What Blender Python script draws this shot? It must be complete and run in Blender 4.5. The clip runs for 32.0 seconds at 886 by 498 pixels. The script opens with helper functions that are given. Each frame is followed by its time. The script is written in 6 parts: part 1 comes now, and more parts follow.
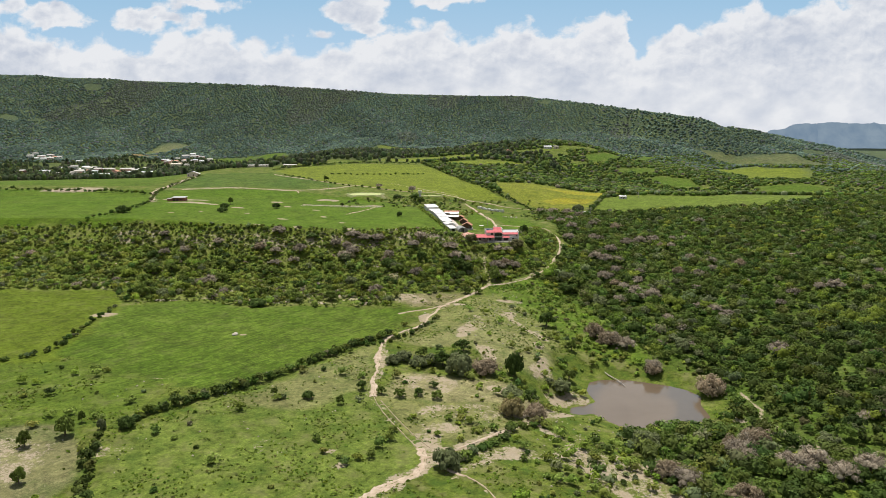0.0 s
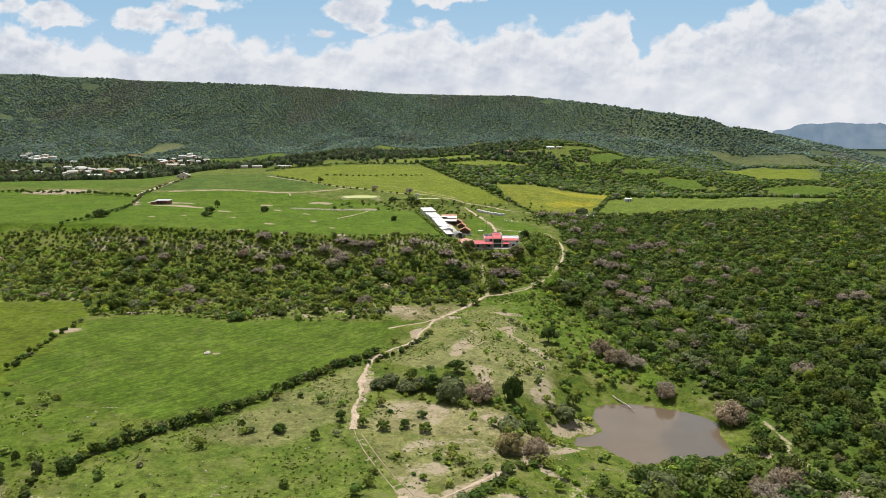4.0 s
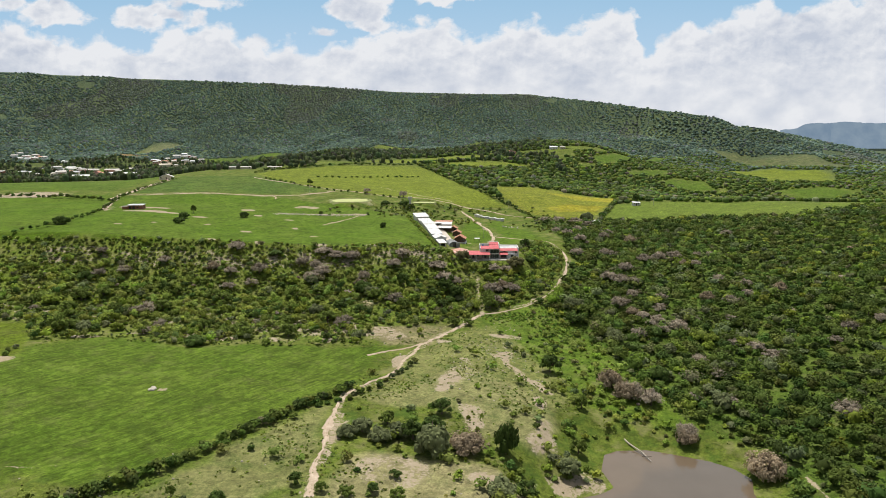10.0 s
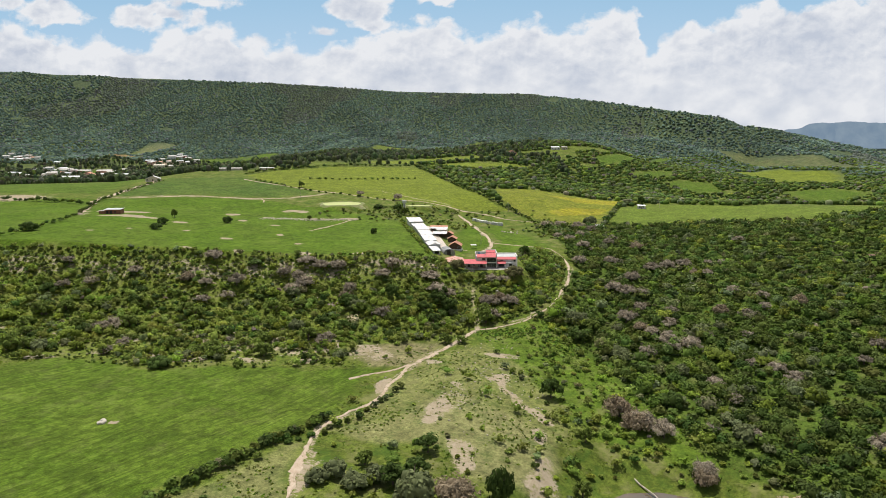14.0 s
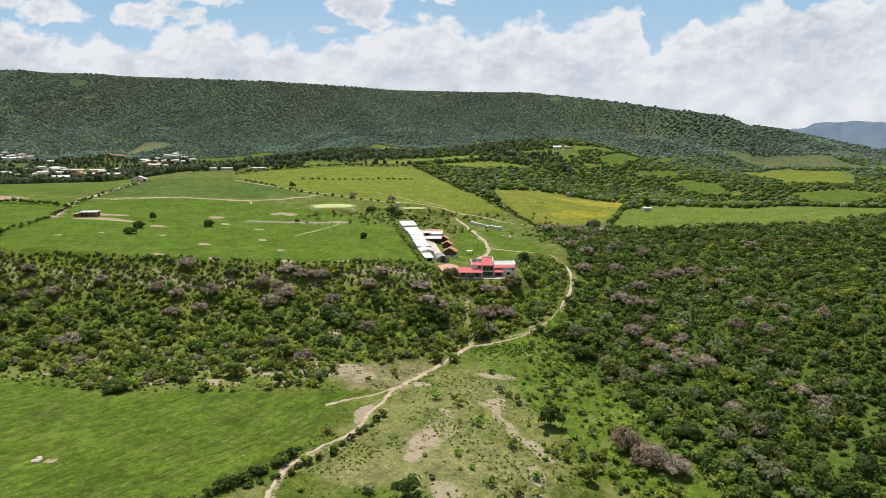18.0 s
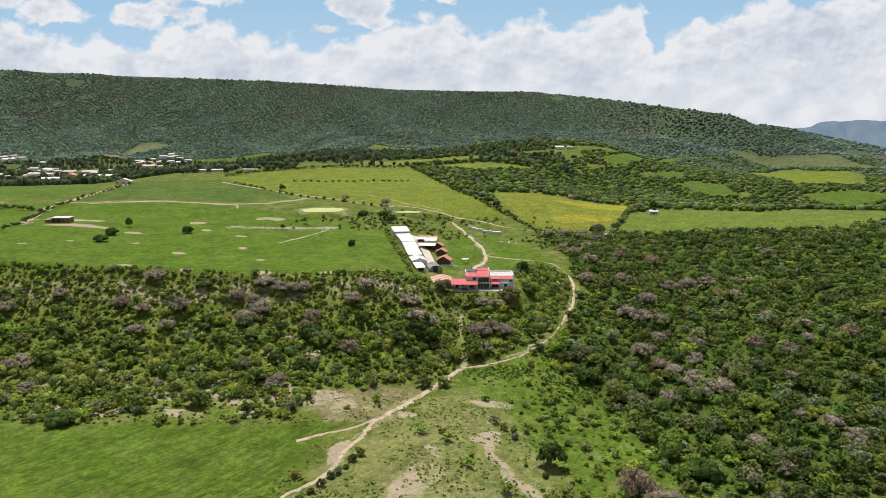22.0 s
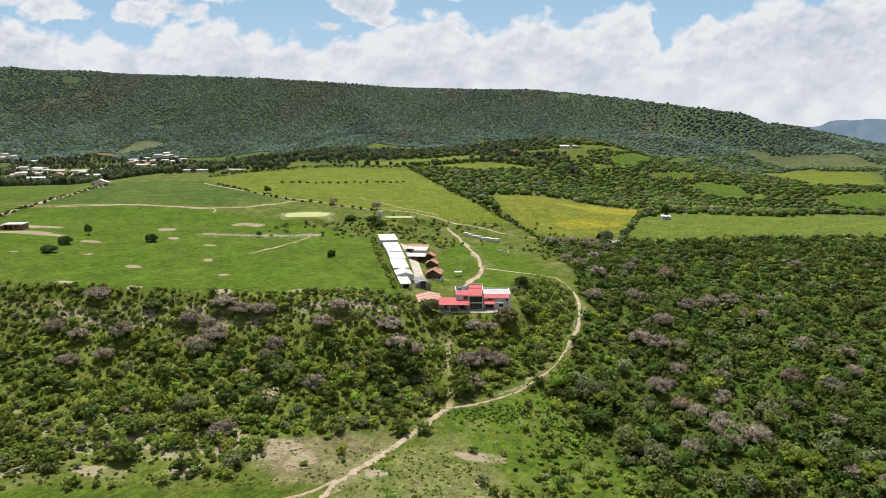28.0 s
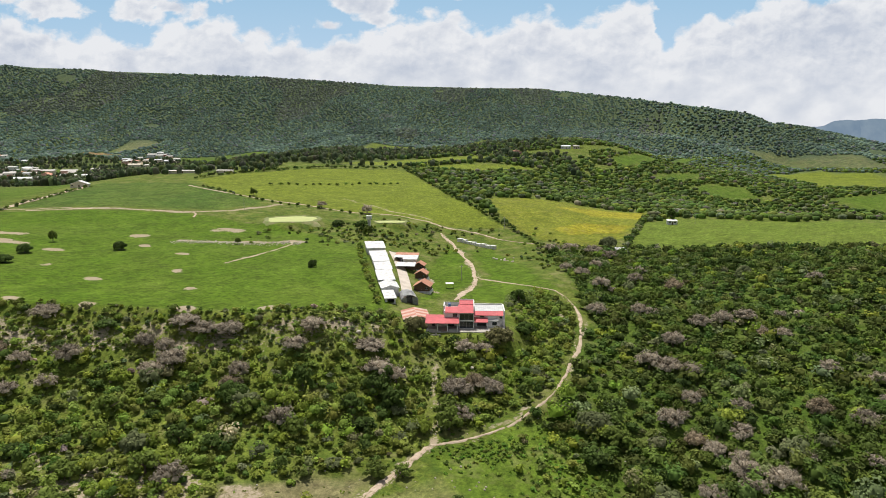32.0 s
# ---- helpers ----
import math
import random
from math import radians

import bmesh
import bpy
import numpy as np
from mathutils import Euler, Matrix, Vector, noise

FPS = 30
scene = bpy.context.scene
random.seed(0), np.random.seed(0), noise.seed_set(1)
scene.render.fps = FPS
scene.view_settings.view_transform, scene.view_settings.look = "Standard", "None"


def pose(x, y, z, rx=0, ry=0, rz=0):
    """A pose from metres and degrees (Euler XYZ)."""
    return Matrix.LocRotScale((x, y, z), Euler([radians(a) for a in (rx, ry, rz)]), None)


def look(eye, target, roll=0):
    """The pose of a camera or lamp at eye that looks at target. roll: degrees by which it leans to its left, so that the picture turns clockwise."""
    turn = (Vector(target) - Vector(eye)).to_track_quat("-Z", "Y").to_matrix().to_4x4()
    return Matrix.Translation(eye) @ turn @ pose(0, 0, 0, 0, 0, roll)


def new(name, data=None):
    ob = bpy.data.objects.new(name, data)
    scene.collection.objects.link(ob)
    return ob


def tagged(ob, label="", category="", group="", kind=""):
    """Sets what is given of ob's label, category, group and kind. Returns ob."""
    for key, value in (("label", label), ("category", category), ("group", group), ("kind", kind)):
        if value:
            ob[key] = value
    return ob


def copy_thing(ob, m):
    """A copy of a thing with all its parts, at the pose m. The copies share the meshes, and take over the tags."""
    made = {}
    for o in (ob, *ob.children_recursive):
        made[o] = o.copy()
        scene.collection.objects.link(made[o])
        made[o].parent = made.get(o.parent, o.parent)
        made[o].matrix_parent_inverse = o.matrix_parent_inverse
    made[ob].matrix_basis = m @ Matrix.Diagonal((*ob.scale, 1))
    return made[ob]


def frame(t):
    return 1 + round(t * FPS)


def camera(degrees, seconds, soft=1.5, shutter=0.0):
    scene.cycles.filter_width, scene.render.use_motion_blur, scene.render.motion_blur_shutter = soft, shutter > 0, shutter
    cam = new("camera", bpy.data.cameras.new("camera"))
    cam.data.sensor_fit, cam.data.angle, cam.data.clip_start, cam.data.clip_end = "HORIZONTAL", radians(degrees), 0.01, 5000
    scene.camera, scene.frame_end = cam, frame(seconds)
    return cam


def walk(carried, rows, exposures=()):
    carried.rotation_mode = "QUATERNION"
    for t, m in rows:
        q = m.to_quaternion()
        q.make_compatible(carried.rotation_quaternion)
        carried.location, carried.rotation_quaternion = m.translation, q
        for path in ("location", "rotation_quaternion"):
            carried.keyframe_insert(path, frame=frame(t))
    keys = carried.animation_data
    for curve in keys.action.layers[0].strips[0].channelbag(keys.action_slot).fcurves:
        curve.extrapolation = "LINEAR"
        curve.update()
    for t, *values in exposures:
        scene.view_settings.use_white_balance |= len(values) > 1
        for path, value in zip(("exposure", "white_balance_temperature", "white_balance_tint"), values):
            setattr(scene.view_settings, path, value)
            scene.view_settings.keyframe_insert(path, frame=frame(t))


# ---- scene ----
cam = camera(65.6, 32.0, soft=0.6)
PATH = [
    (0, (0.00, 0.00, 102.17), (0.00, 98.64, 85.73), -0.05),
    (1, (0.88, 6.58, 102.16), (0.81, 105.22, 85.73), -0.03),
    (2, (1.85, 13.09, 102.17), (1.71, 111.73, 85.74), -0.03),
    (3, (2.91, 19.64, 102.15), (2.68, 118.28, 85.73), -0.01),
    (6, (6.08, 39.48, 102.06), (5.55, 138.12, 85.63), -0.02),
    (7, (7.16, 46.05, 102.14), (6.55, 144.69, 85.71), 0.02),
    (8, (8.25, 52.43, 102.19), (7.57, 151.06, 85.72), 0.05),
    (9, (9.35, 58.70, 102.30), (8.60, 157.33, 85.80), 0.03),
    (10, (10.50, 65.09, 102.41), (9.65, 163.72, 85.88), 0.01),
    (11, (11.50, 71.58, 102.57), (10.59, 170.21, 86.05), -0.03),
    (12, (12.57, 78.24, 102.57), (11.61, 176.86, 86.05), -0.04),
    (13, (13.68, 85.05, 102.47), (12.67, 183.67, 85.93), -0.02),
    (14, (14.76, 91.81, 102.51), (13.65, 190.42, 85.98), -0.01),
    (17, (18.05, 111.61, 102.24), (16.72, 210.20, 85.61), 0.03),
    (18, (19.11, 118.02, 102.13), (17.69, 216.61, 85.49), 0.05),
    (19, (20.17, 124.56, 102.15), (18.71, 223.16, 85.55), 0.02),
    (20, (21.37, 131.22, 102.20), (19.81, 229.82, 85.59), -0.01),
    (21, (22.49, 137.83, 102.22), (20.79, 236.42, 85.58), -0.06),
    (22, (23.59, 144.41, 102.25), (21.78, 243.00, 85.59), -0.06),
    (23, (24.59, 150.93, 102.16), (22.65, 249.51, 85.48), -0.02),
    (24, (25.60, 157.35, 102.24), (23.50, 255.92, 85.52), -0.01),
    (25, (26.67, 163.94, 102.20), (24.44, 262.50, 85.44), -0.02),
    (28, (30.08, 183.87, 102.03), (27.53, 282.40, 85.18), 0.01),
    (29, (31.23, 190.43, 102.08), (28.66, 288.96, 85.19), 0.01),
    (30, (32.28, 196.98, 102.05), (29.70, 295.51, 85.14), 0.03),
    (31, (33.29, 203.52, 102.11), (30.64, 302.04, 85.20), 0.06),
    (32, (34.37, 210.00, 102.19), (31.64, 308.52, 85.27), 0.08),
]
walk(cam, [(t, look(eye, target, roll)) for t, eye, target, roll in PATH])

# ---- sky and sun ----
SUN_EL, SUN_AZ = 71.0, -16.0        # degrees; azimuth from +y, to the right
world = bpy.data.worlds.new("sky")
scene.world = world
world.use_nodes = True
sky = world.node_tree.nodes.new("ShaderNodeTexSky")
sky.sky_type, sky.sun_disc = "NISHITA", False
sky.sun_elevation, sky.sun_rotation = radians(SUN_EL), radians(SUN_AZ)
background = world.node_tree.nodes["Background"]
background.inputs["Strength"].default_value = 0.068
# Broken cloud all over the sky: white heaps between stretches of blue.
wt = world.node_tree
where = wt.nodes.new("ShaderNodeTexCoord")
clouds = wt.nodes.new("ShaderNodeTexNoise")
clouds.inputs["Scale"].default_value, clouds.inputs["Detail"].default_value = 3.2, 6
wt.links.new(where.outputs["Generated"], clouds.inputs["Vector"])
cut = wt.nodes.new("ShaderNodeMapRange")
cut.inputs["From Min"].default_value, cut.inputs["From Max"].default_value = 0.44, 0.58
wt.links.new(clouds.outputs["Fac"], cut.inputs["Value"])
both = wt.nodes.new("ShaderNodeMix")
both.data_type = "RGBA"
both.inputs[7].default_value = (7.2, 7.1, 7.0, 1)
wt.links.new(cut.outputs["Result"], both.inputs[0])
wt.links.new(sky.outputs["Color"], both.inputs[6])
wt.links.new(both.outputs[2], background.inputs["Color"])
sun = new("sun", bpy.data.lights.new("sun", "SUN"))
sun.data.energy, sun.data.angle, sun.data.color = 4.4, radians(0.5), (1.0, 0.955, 0.88)
_e, _a = radians(SUN_EL), radians(SUN_AZ)
sun.matrix_world = look((math.cos(_e) * math.sin(_a) * 900, math.cos(_e) * math.cos(_a) * 900, math.sin(_e) * 900), (0, 0, 0))
scene.view_settings.exposure = 0.14


# ---- materials ----
def material(name):
    m = bpy.data.materials.new(name)
    m.use_nodes = True
    t = m.node_tree
    return m, t, t.nodes["Principled BSDF"]


def node(t, kind, **values):
    n = t.nodes.new("ShaderNode" + kind)
    for key, value in values.items():
        if key in n.inputs:
            n.inputs[key].default_value = value
    return n


def mix(t, fac, a, b, blend="MIX"):
    n = t.nodes.new("ShaderNodeMix")
    n.data_type, n.blend_type = "RGBA", blend
    for k, v in ((0, fac), (6, a), (7, b)):
        if hasattr(v, "is_output"):
            t.links.new(v, n.inputs[k])
        else:
            n.inputs[k].default_value = v if k == 0 else (*v, 1)
    return n.outputs[2]


def ramp(t, source, stops):
    n = t.nodes.new("ShaderNodeMapRange")
    n.inputs["From Min"].default_value, n.inputs["From Max"].default_value = stops[0], stops[1]
    n.inputs["To Min"].default_value, n.inputs["To Max"].default_value = stops[2], stops[3]
    t.links.new(source, n.inputs["Value"])
    return n.outputs["Result"]


def math_node(t, op, a, b):
    n = t.nodes.new("ShaderNodeMath")
    n.operation = op
    for k, v in ((0, a), (1, b)):
        if hasattr(v, "is_output"):
            t.links.new(v, n.inputs[k])
        else:
            n.inputs[k].default_value = v
    return n.outputs[0]


def noise_at(t, scale, detail=4, rough=0.6, stretch=(1, 1, 1), turn=0.0, warp=0.0):
    c = t.nodes.new("ShaderNodeTexCoord")
    mp = t.nodes.new("ShaderNodeMapping")
    mp.inputs["Scale"].default_value = stretch
    if turn:
        first = t.nodes.new("ShaderNodeMapping")
        first.inputs["Rotation"].default_value = (0, 0, turn)
        t.links.new(c.outputs["Object"], first.inputs["Vector"])
        t.links.new(first.outputs["Vector"], mp.inputs["Vector"])
    else:
        t.links.new(c.outputs["Object"], mp.inputs["Vector"])
    n = node(t, "TexNoise", Scale=scale, Detail=detail, Roughness=rough, Distortion=warp)
    t.links.new(mp.outputs["Vector"], n.inputs["Vector"])
    return n.outputs["Fac"]


def attribute(t, name):
    n = t.nodes.new("ShaderNodeAttribute")
    n.attribute_name = name
    return n


def bump_node(t, bsdf, height, strength, distance):
    b = node(t, "Bump", Strength=strength, Distance=distance)
    t.links.new(height, b.inputs["Height"])
    t.links.new(b.outputs["Normal"], bsdf.inputs["Normal"])


def worn(name, colour, second, rough=0.8, scale=1.5, metal=0.0, fine=14.0, bump=0.15):
    """A surface of one colour that drifts to a second one in stains and grain."""
    m, t, p = material(name)
    a = ramp(t, noise_at(t, scale, 5), (0.38, 0.68, 0, 1))
    b = ramp(t, noise_at(t, fine, 3), (0.3, 0.75, 0.82, 1.1))
    base = mix(t, a, colour, second)
    g = t.nodes.new("ShaderNodeCombineColor")
    for k in range(3):
        t.links.new(b, g.inputs[k])
    t.links.new(mix(t, 1.0, base, g.outputs[0], "MULTIPLY"), p.inputs["Base Color"])
    p.inputs["Roughness"].default_value, p.inputs["Metallic"].default_value = rough, metal
    if bump:
        bump_node(t, p, noise_at(t, fine, 3), bump, 0.02)
    return m


def leafy(name, spread=0.56, lets_light=0.2):
    """Leaves: the plant's own tint, varied clump by clump."""
    m, t, p = material(name)
    tint = attribute(t, "tint").outputs["Color"]
    g = t.nodes.new("ShaderNodeNewGeometry")
    v = ramp(t, g.outputs["Random Per Island"], (0, 1, 1 - spread, 1 + spread))
    oi = t.nodes.new("ShaderNodeObjectInfo")
    v = math_node(t, "MULTIPLY", v, ramp(t, oi.outputs["Random"], (0, 1, 0.8, 1.2)))
    c = t.nodes.new("ShaderNodeCombineColor")
    for k in range(3):
        t.links.new(v, c.inputs[k])
    col = mix(t, 1.0, tint, c.outputs[0], "MULTIPLY")
    t.links.new(col, p.inputs["Base Color"])
    p.inputs["Roughness"].default_value = 0.75
    p.inputs["Specular IOR Level"].default_value = 0.08
    if lets_light:
        tr = t.nodes.new("ShaderNodeBsdfTranslucent")
        t.links.new(col, tr.inputs["Color"])
        ms = node(t, "MixShader")
        ms.inputs[0].default_value = lets_light
        t.links.new(p.outputs[0], ms.inputs[1])
        t.links.new(tr.outputs[0], ms.inputs[2])
        t.links.new(ms.outputs[0], t.nodes["Material Output"].inputs["Surface"])
    return m


def grey(t, value):
    c = t.nodes.new("ShaderNodeCombineColor")
    for k in range(3):
        t.links.new(value, c.inputs[k])
    return c.outputs[0]


def ground_material():
    """Grass whose tint goes by the field, broken by bare soil, with tufts and wind-laid streaks."""
    m, t, p = material("grass and soil")
    tint = attribute(t, "tint").outputs["Color"]
    soil = attribute(t, "soil").outputs["Fac"]
    rough_field = attribute(t, "rough").outputs["Fac"]
    wide, mid, fine = noise_at(t, 0.022, 5), noise_at(t, 0.13, 6, 0.65), noise_at(t, 1.1, 6, 0.8)
    streak, tuft = noise_at(t, 0.085, 7, 0.68, (0.9, 0.9, 1)), noise_at(t, 0.42, 6, 0.72)
    comb = noise_at(t, 0.30, 6, 0.66, (0.14, 1.0, 1), -1.0, 2.6)
    grass = mix(t, ramp(t, wide, (0.40, 0.66, 0, 0.28)), tint, (0.125, 0.150, 0.026))
    laid = attribute(t, "laid").outputs["Fac"]
    grass = mix(t, laid, grass, mix(t, 1.0, grass, grey(t, ramp(t, comb, (0.36, 0.64, 1.4, 0.56))), "MULTIPLY"))
    grass = mix(t, math_node(t, "MULTIPLY", laid, ramp(t, comb, (0.46, 0.30, 0, 0.3))), grass, (0.175, 0.185, 0.055))
    grass = mix(t, ramp(t, streak, (0.42, 0.26, 0, 0.14)), grass, (0.165, 0.180, 0.050))
    grass = mix(t, 1.0, grass, grey(t, ramp(t, streak, (0.38, 0.66, 1.13, 0.78))), "MULTIPLY")
    grass = mix(t, 1.0, grass, grey(t, ramp(t, tuft, (0.34, 0.66, 1.4, 0.62))), "MULTIPLY")
    grass = mix(t, 1.0, grass, grey(t, ramp(t, fine, (0.34, 0.66, 1.3, 0.7))), "MULTIPLY")
    grain = noise_at(t, 3.2, 5, 0.8)
    grass = mix(t, 1.0, grass, grey(t, ramp(t, grain, (0.33, 0.67, 1.35, 0.65))), "MULTIPLY")
    dark = math_node(t, "MULTIPLY", ramp(t, mid, (0.50, 0.66, 0, 0.8)), rough_field)
    grass = mix(t, dark, grass, (0.050, 0.100, 0.014))
    dark = math_node(t, "MULTIPLY", ramp(t, fine, (0.53, 0.70, 0, 0.75)), rough_field)
    grass = mix(t, dark, grass, (0.030, 0.062, 0.012))
    dry = math_node(t, "MULTIPLY", ramp(t, mid, (0.49, 0.33, 0, 0.85)), rough_field)
    grass = mix(t, dry, grass, (0.200, 0.195, 0.080))
    earth = mix(t, mid, (0.255, 0.195, 0.125), (0.40, 0.335, 0.245))
    earth = mix(t, ramp(t, fine, (0.5, 0.72, 0, 0.7)), earth, (0.50, 0.44, 0.35))
    s = math_node(t, "ADD", soil, math_node(t, "MULTIPLY", math_node(t, "SUBTRACT", mid, 0.5), 3.0))
    s = math_node(t, "ADD", s, math_node(t, "MULTIPLY", math_node(t, "SUBTRACT", fine, 0.5), 3.0))
    t.links.new(mix(t, ramp(t, s, (0.42, 0.72, 0, 0.95)), grass, earth), p.inputs["Base Color"])
    p.inputs["Roughness"].default_value, p.inputs["Specular IOR Level"].default_value = 0.95, 0.1
    bump_node(t, p, math_node(t, "ADD", tuft, math_node(t, "MULTIPLY", fine, 0.6)), 0.6, 0.6)
    return m


GROUND = ground_material()
LEAF = leafy("leaves", 0.27, 0.3)
FAR_LEAF = leafy("far leaves", 0.28, 0.0)
BARK = worn("grey bark", (0.16, 0.12, 0.085), (0.09, 0.07, 0.05), 0.9, 3)


def track_material():
    """Pale trodden earth, with the sward breaking in ragged at the sides and between the ruts."""
    m, t, p = material("trodden pale earth")
    off = attribute(t, "off").outputs["Fac"]
    mid, fine = noise_at(t, 0.5, 5, 0.65), noise_at(t, 1.9, 5, 0.7)
    earth = mix(t, ramp(t, mid, (0.35, 0.65, 0, 1)), (0.51, 0.41, 0.315), (0.36, 0.275, 0.195))
    earth = mix(t, ramp(t, fine, (0.5, 0.75, 0, 0.6)), earth, (0.60, 0.525, 0.43))
    sward = mix(t, ramp(t, fine, (0.3, 0.7, 0, 1)), (0.135, 0.155, 0.035), (0.085, 0.115, 0.022))
    s = math_node(t, "ADD", off, math_node(t, "MULTIPLY", math_node(t, "SUBTRACT", mid, 0.5), 2.4))
    s = math_node(t, "ADD", s, math_node(t, "MULTIPLY", math_node(t, "SUBTRACT", fine, 0.5), 1.1))
    t.links.new(mix(t, ramp(t, s, (0.62, 0.86, 0, 1)), earth, sward), p.inputs["Base Color"])
    p.inputs["Roughness"].default_value, p.inputs["Specular IOR Level"].default_value = 0.95, 0.1
    bump_node(t, p, math_node(t, "ADD", mid, fine), 0.5, 0.12)
    return m


EARTH = track_material()


# ---- lie of the land: lower fields, scarp, upper fields, pond basin, wooded ridge ----
PLAN = 1.4    # metres to one unit of the plan, in which the land, fields, tracks and plants are laid out
RIDGE_AZ = [-60, -32.3, -21.3, -12.9, -3.9, 2, 6.7, 8.6, 12.1, 15.6, 20.6, 21.9, 23.8, 26.4, 30, 34, 60]
RIDGE_R = [1900, 1750, 1680, 1620, 1570, 1570, 1580, 1560, 1400, 1260, 1240, 1250, 1290, 1330, 1380, 1400, 1500]
RIDGE_Z = [205, 200, 190, 179, 163, 159, 158, 150, 132, 115, 99, 85, 83, 66, 48, 18, 0]


POND = [(42.3, 180.5), (41.2, 188), (43.5, 195.5), (47, 197.6), (54, 198), (60, 195.6), (66.5, 192.5), (70.6, 189), (72.6, 184.2), (70.4, 178.5), (69.9, 169.8), (66.2, 166.9), (58.5, 165.5), (52.2, 163.8), (45.5, 162.7), (44.1, 165.5), (41.3, 169), (39.8, 172.4), (36.7, 171.6), (33.5, 172.4), (34.6, 176.5), (38.6, 177.7)]


def inside_distance(x, y, ring):
    """How far a place lies inside a ring of corners (below 0: outside)."""
    d, odd = np.full(x.shape, 1e9), np.zeros(x.shape, bool)
    for (ax, ay), (bx, by) in zip(ring, ring[1:] + ring[:1]):
        ex, ey = bx - ax, by - ay
        k = np.clip(((x - ax) * ex + (y - ay) * ey) / (ex * ex + ey * ey + 1e-9), 0, 1)
        d = np.minimum(d, np.hypot(x - ax - k * ex, y - ay - k * ey))
        if ay != by:
            odd ^= ((ay > y) != (by > y)) & (x < ax + (y - ay) * ex / ey)
    return np.where(odd, d, -d)


def sm(a, b, v):
    t = np.clip((v - a) / (b - a), 0, 1)
    return t * t * (3 - 2 * t)


def bump(x, y, cx, cy, sx, sy):
    return np.exp(-((x - cx) / sx) ** 2 - ((y - cy) / sy) ** 2)


def wobble(x, y, size, seed=0.0):
    """Smooth unevenness between about -1 and 1."""
    a = np.sin(x / size + 1.7 * np.sin(y / size * 0.7 + seed) + seed) + np.sin(y / size * 1.1 + 1.3 * np.sin(x / size * 0.8 + 2 * seed))
    b = np.sin(x / size * 2.3 + y / size * 1.7 + seed * 3) + np.sin(y / size * 2.9 - x / size * 1.9 + seed)
    return a * 0.33 + b * 0.17


def ground_z(x, y):
    x, y = np.asarray(x, float), np.asarray(y, float)
    low = 10.3 + 0.036 * np.clip(-x, 0, 160) - 6 * sm(5, 60, x) * (1 - sm(235, 300, y)) + 0.085 * np.clip(x - 92, 0, 120)
    low = low + 0.9 * np.sin(x / 31 + 1) * np.sin(y / 37) + 0.4 * np.sin(x / 13) * np.cos(y / 17 + x / 29)
    low = low - 5.5 * bump(x, y, 57, 178, 27, 27)
    high = 30.2 + 0.05 * np.clip(-x - 30, 0, 110) - 0.03 * np.clip(-x - 140, 0, 280) * sm(420, 700, y) - 14 * sm(560, 760, y) * sm(90, 260, -x) - 6 * sm(480, 600, y) * sm(185, 260, -x)
    high = high + 0.055 * np.clip(y - 420, 0, 300) * (1 - sm(40, 130, x) * (1 - sm(600, 800, y)))
    high = high - 7.2 * sm(-14, 22, x) * (1 - sm(430, 520, y)) - 3 * sm(60, 130, x) + 0.11 * np.clip(x - 95, 0, 110) * (1 - sm(420, 560, y))
    high = high - 22 * sm(450, 700, y) * sm(130, 260, x) + 22 * bump(x, y, 170, 880, 140, 120)
    high = high + 0.5 * np.sin(x / 41) * np.sin(y / 53 + 1) + 0.25 * np.sin(x / 11 + 2) * np.sin(y / 14)
    foot = 247 + 20 * sm(-20, 25, x) - 22 * sm(60, 130, x)
    top = 308 + 10 * sm(-5, 25, x) + 62 * sm(25, 70, x)
    z = low + (high - low) * np.clip((y - foot) / (top - foot), 0, 1) ** (2.2 - 1.0 * sm(20, 60, x))
    shore = inside_distance(x, y, POND)
    out = np.maximum(-shore, 0)
    z = np.where(shore > 0, -0.22 * np.minimum(shore, 6), np.clip(z, np.minimum(out * 0.16, 1.5), 0.16 * out + 0.02 * out ** 2))
    for cx, cy, hx, hy, level in ((-50.7, 450.7, 13, 13, 34.2), (-7.5, 455.7, 8.5, 6.5, 32.6), (26.2, 321, 11.5, 7.0, 23.4)):      # level pads of the basins and the farmhouse
        z = z + (level - z) * (1 - sm(0.9, 1.5, np.hypot((x - cx) / hx, (y - cy) / hy)))
    r, az = np.hypot(x, y), np.degrees(np.arctan2(x, y))
    crest_r, crest_z = np.interp(az, RIDGE_AZ, RIDGE_R), np.interp(az, RIDGE_AZ, RIDGE_Z)
    start = 1050 - 150 * sm(4, 13, az)
    u = (r - start) / (crest_r - start)
    rise = np.where(u < 1, 0.25 * np.clip(u, 0, 1) + 0.75 * np.clip(u, 0, 1) ** 2.6, 1 - 0.35 * (u - 1) * sm(18, 24, az) - 0.05 * (u - 1))
    spurs = 15 * wobble(x + 0.35 * y, y * 0.42, 52, 4) + 5 * wobble(x, y * 0.7, 21, 6)      # gullies and spurs down the wooded slope
    return z + np.where(y > 0, (crest_z - z) * np.clip(rise, 0, 1) * sm(-0.02, 0.12, u) + spurs * sm(0.08, 0.3, u) * (1 - sm(0.82, 0.98, u)), 0)


# ---- the ground ----
def axis_steps(lo, fine_lo, fine_hi, hi, step, grow):
    mid = list(np.arange(fine_lo, fine_hi + step / 2, step))
    up, s = [], step
    while (up or mid)[-1] < hi:
        s *= grow
        up.append((up or mid)[-1] + s)
    down, s = [], step
    while (down or mid[:1])[-1] > lo:
        s *= grow
        down.append((down or mid[:1])[-1] - s)
    return np.array(down[::-1] + mid + up)


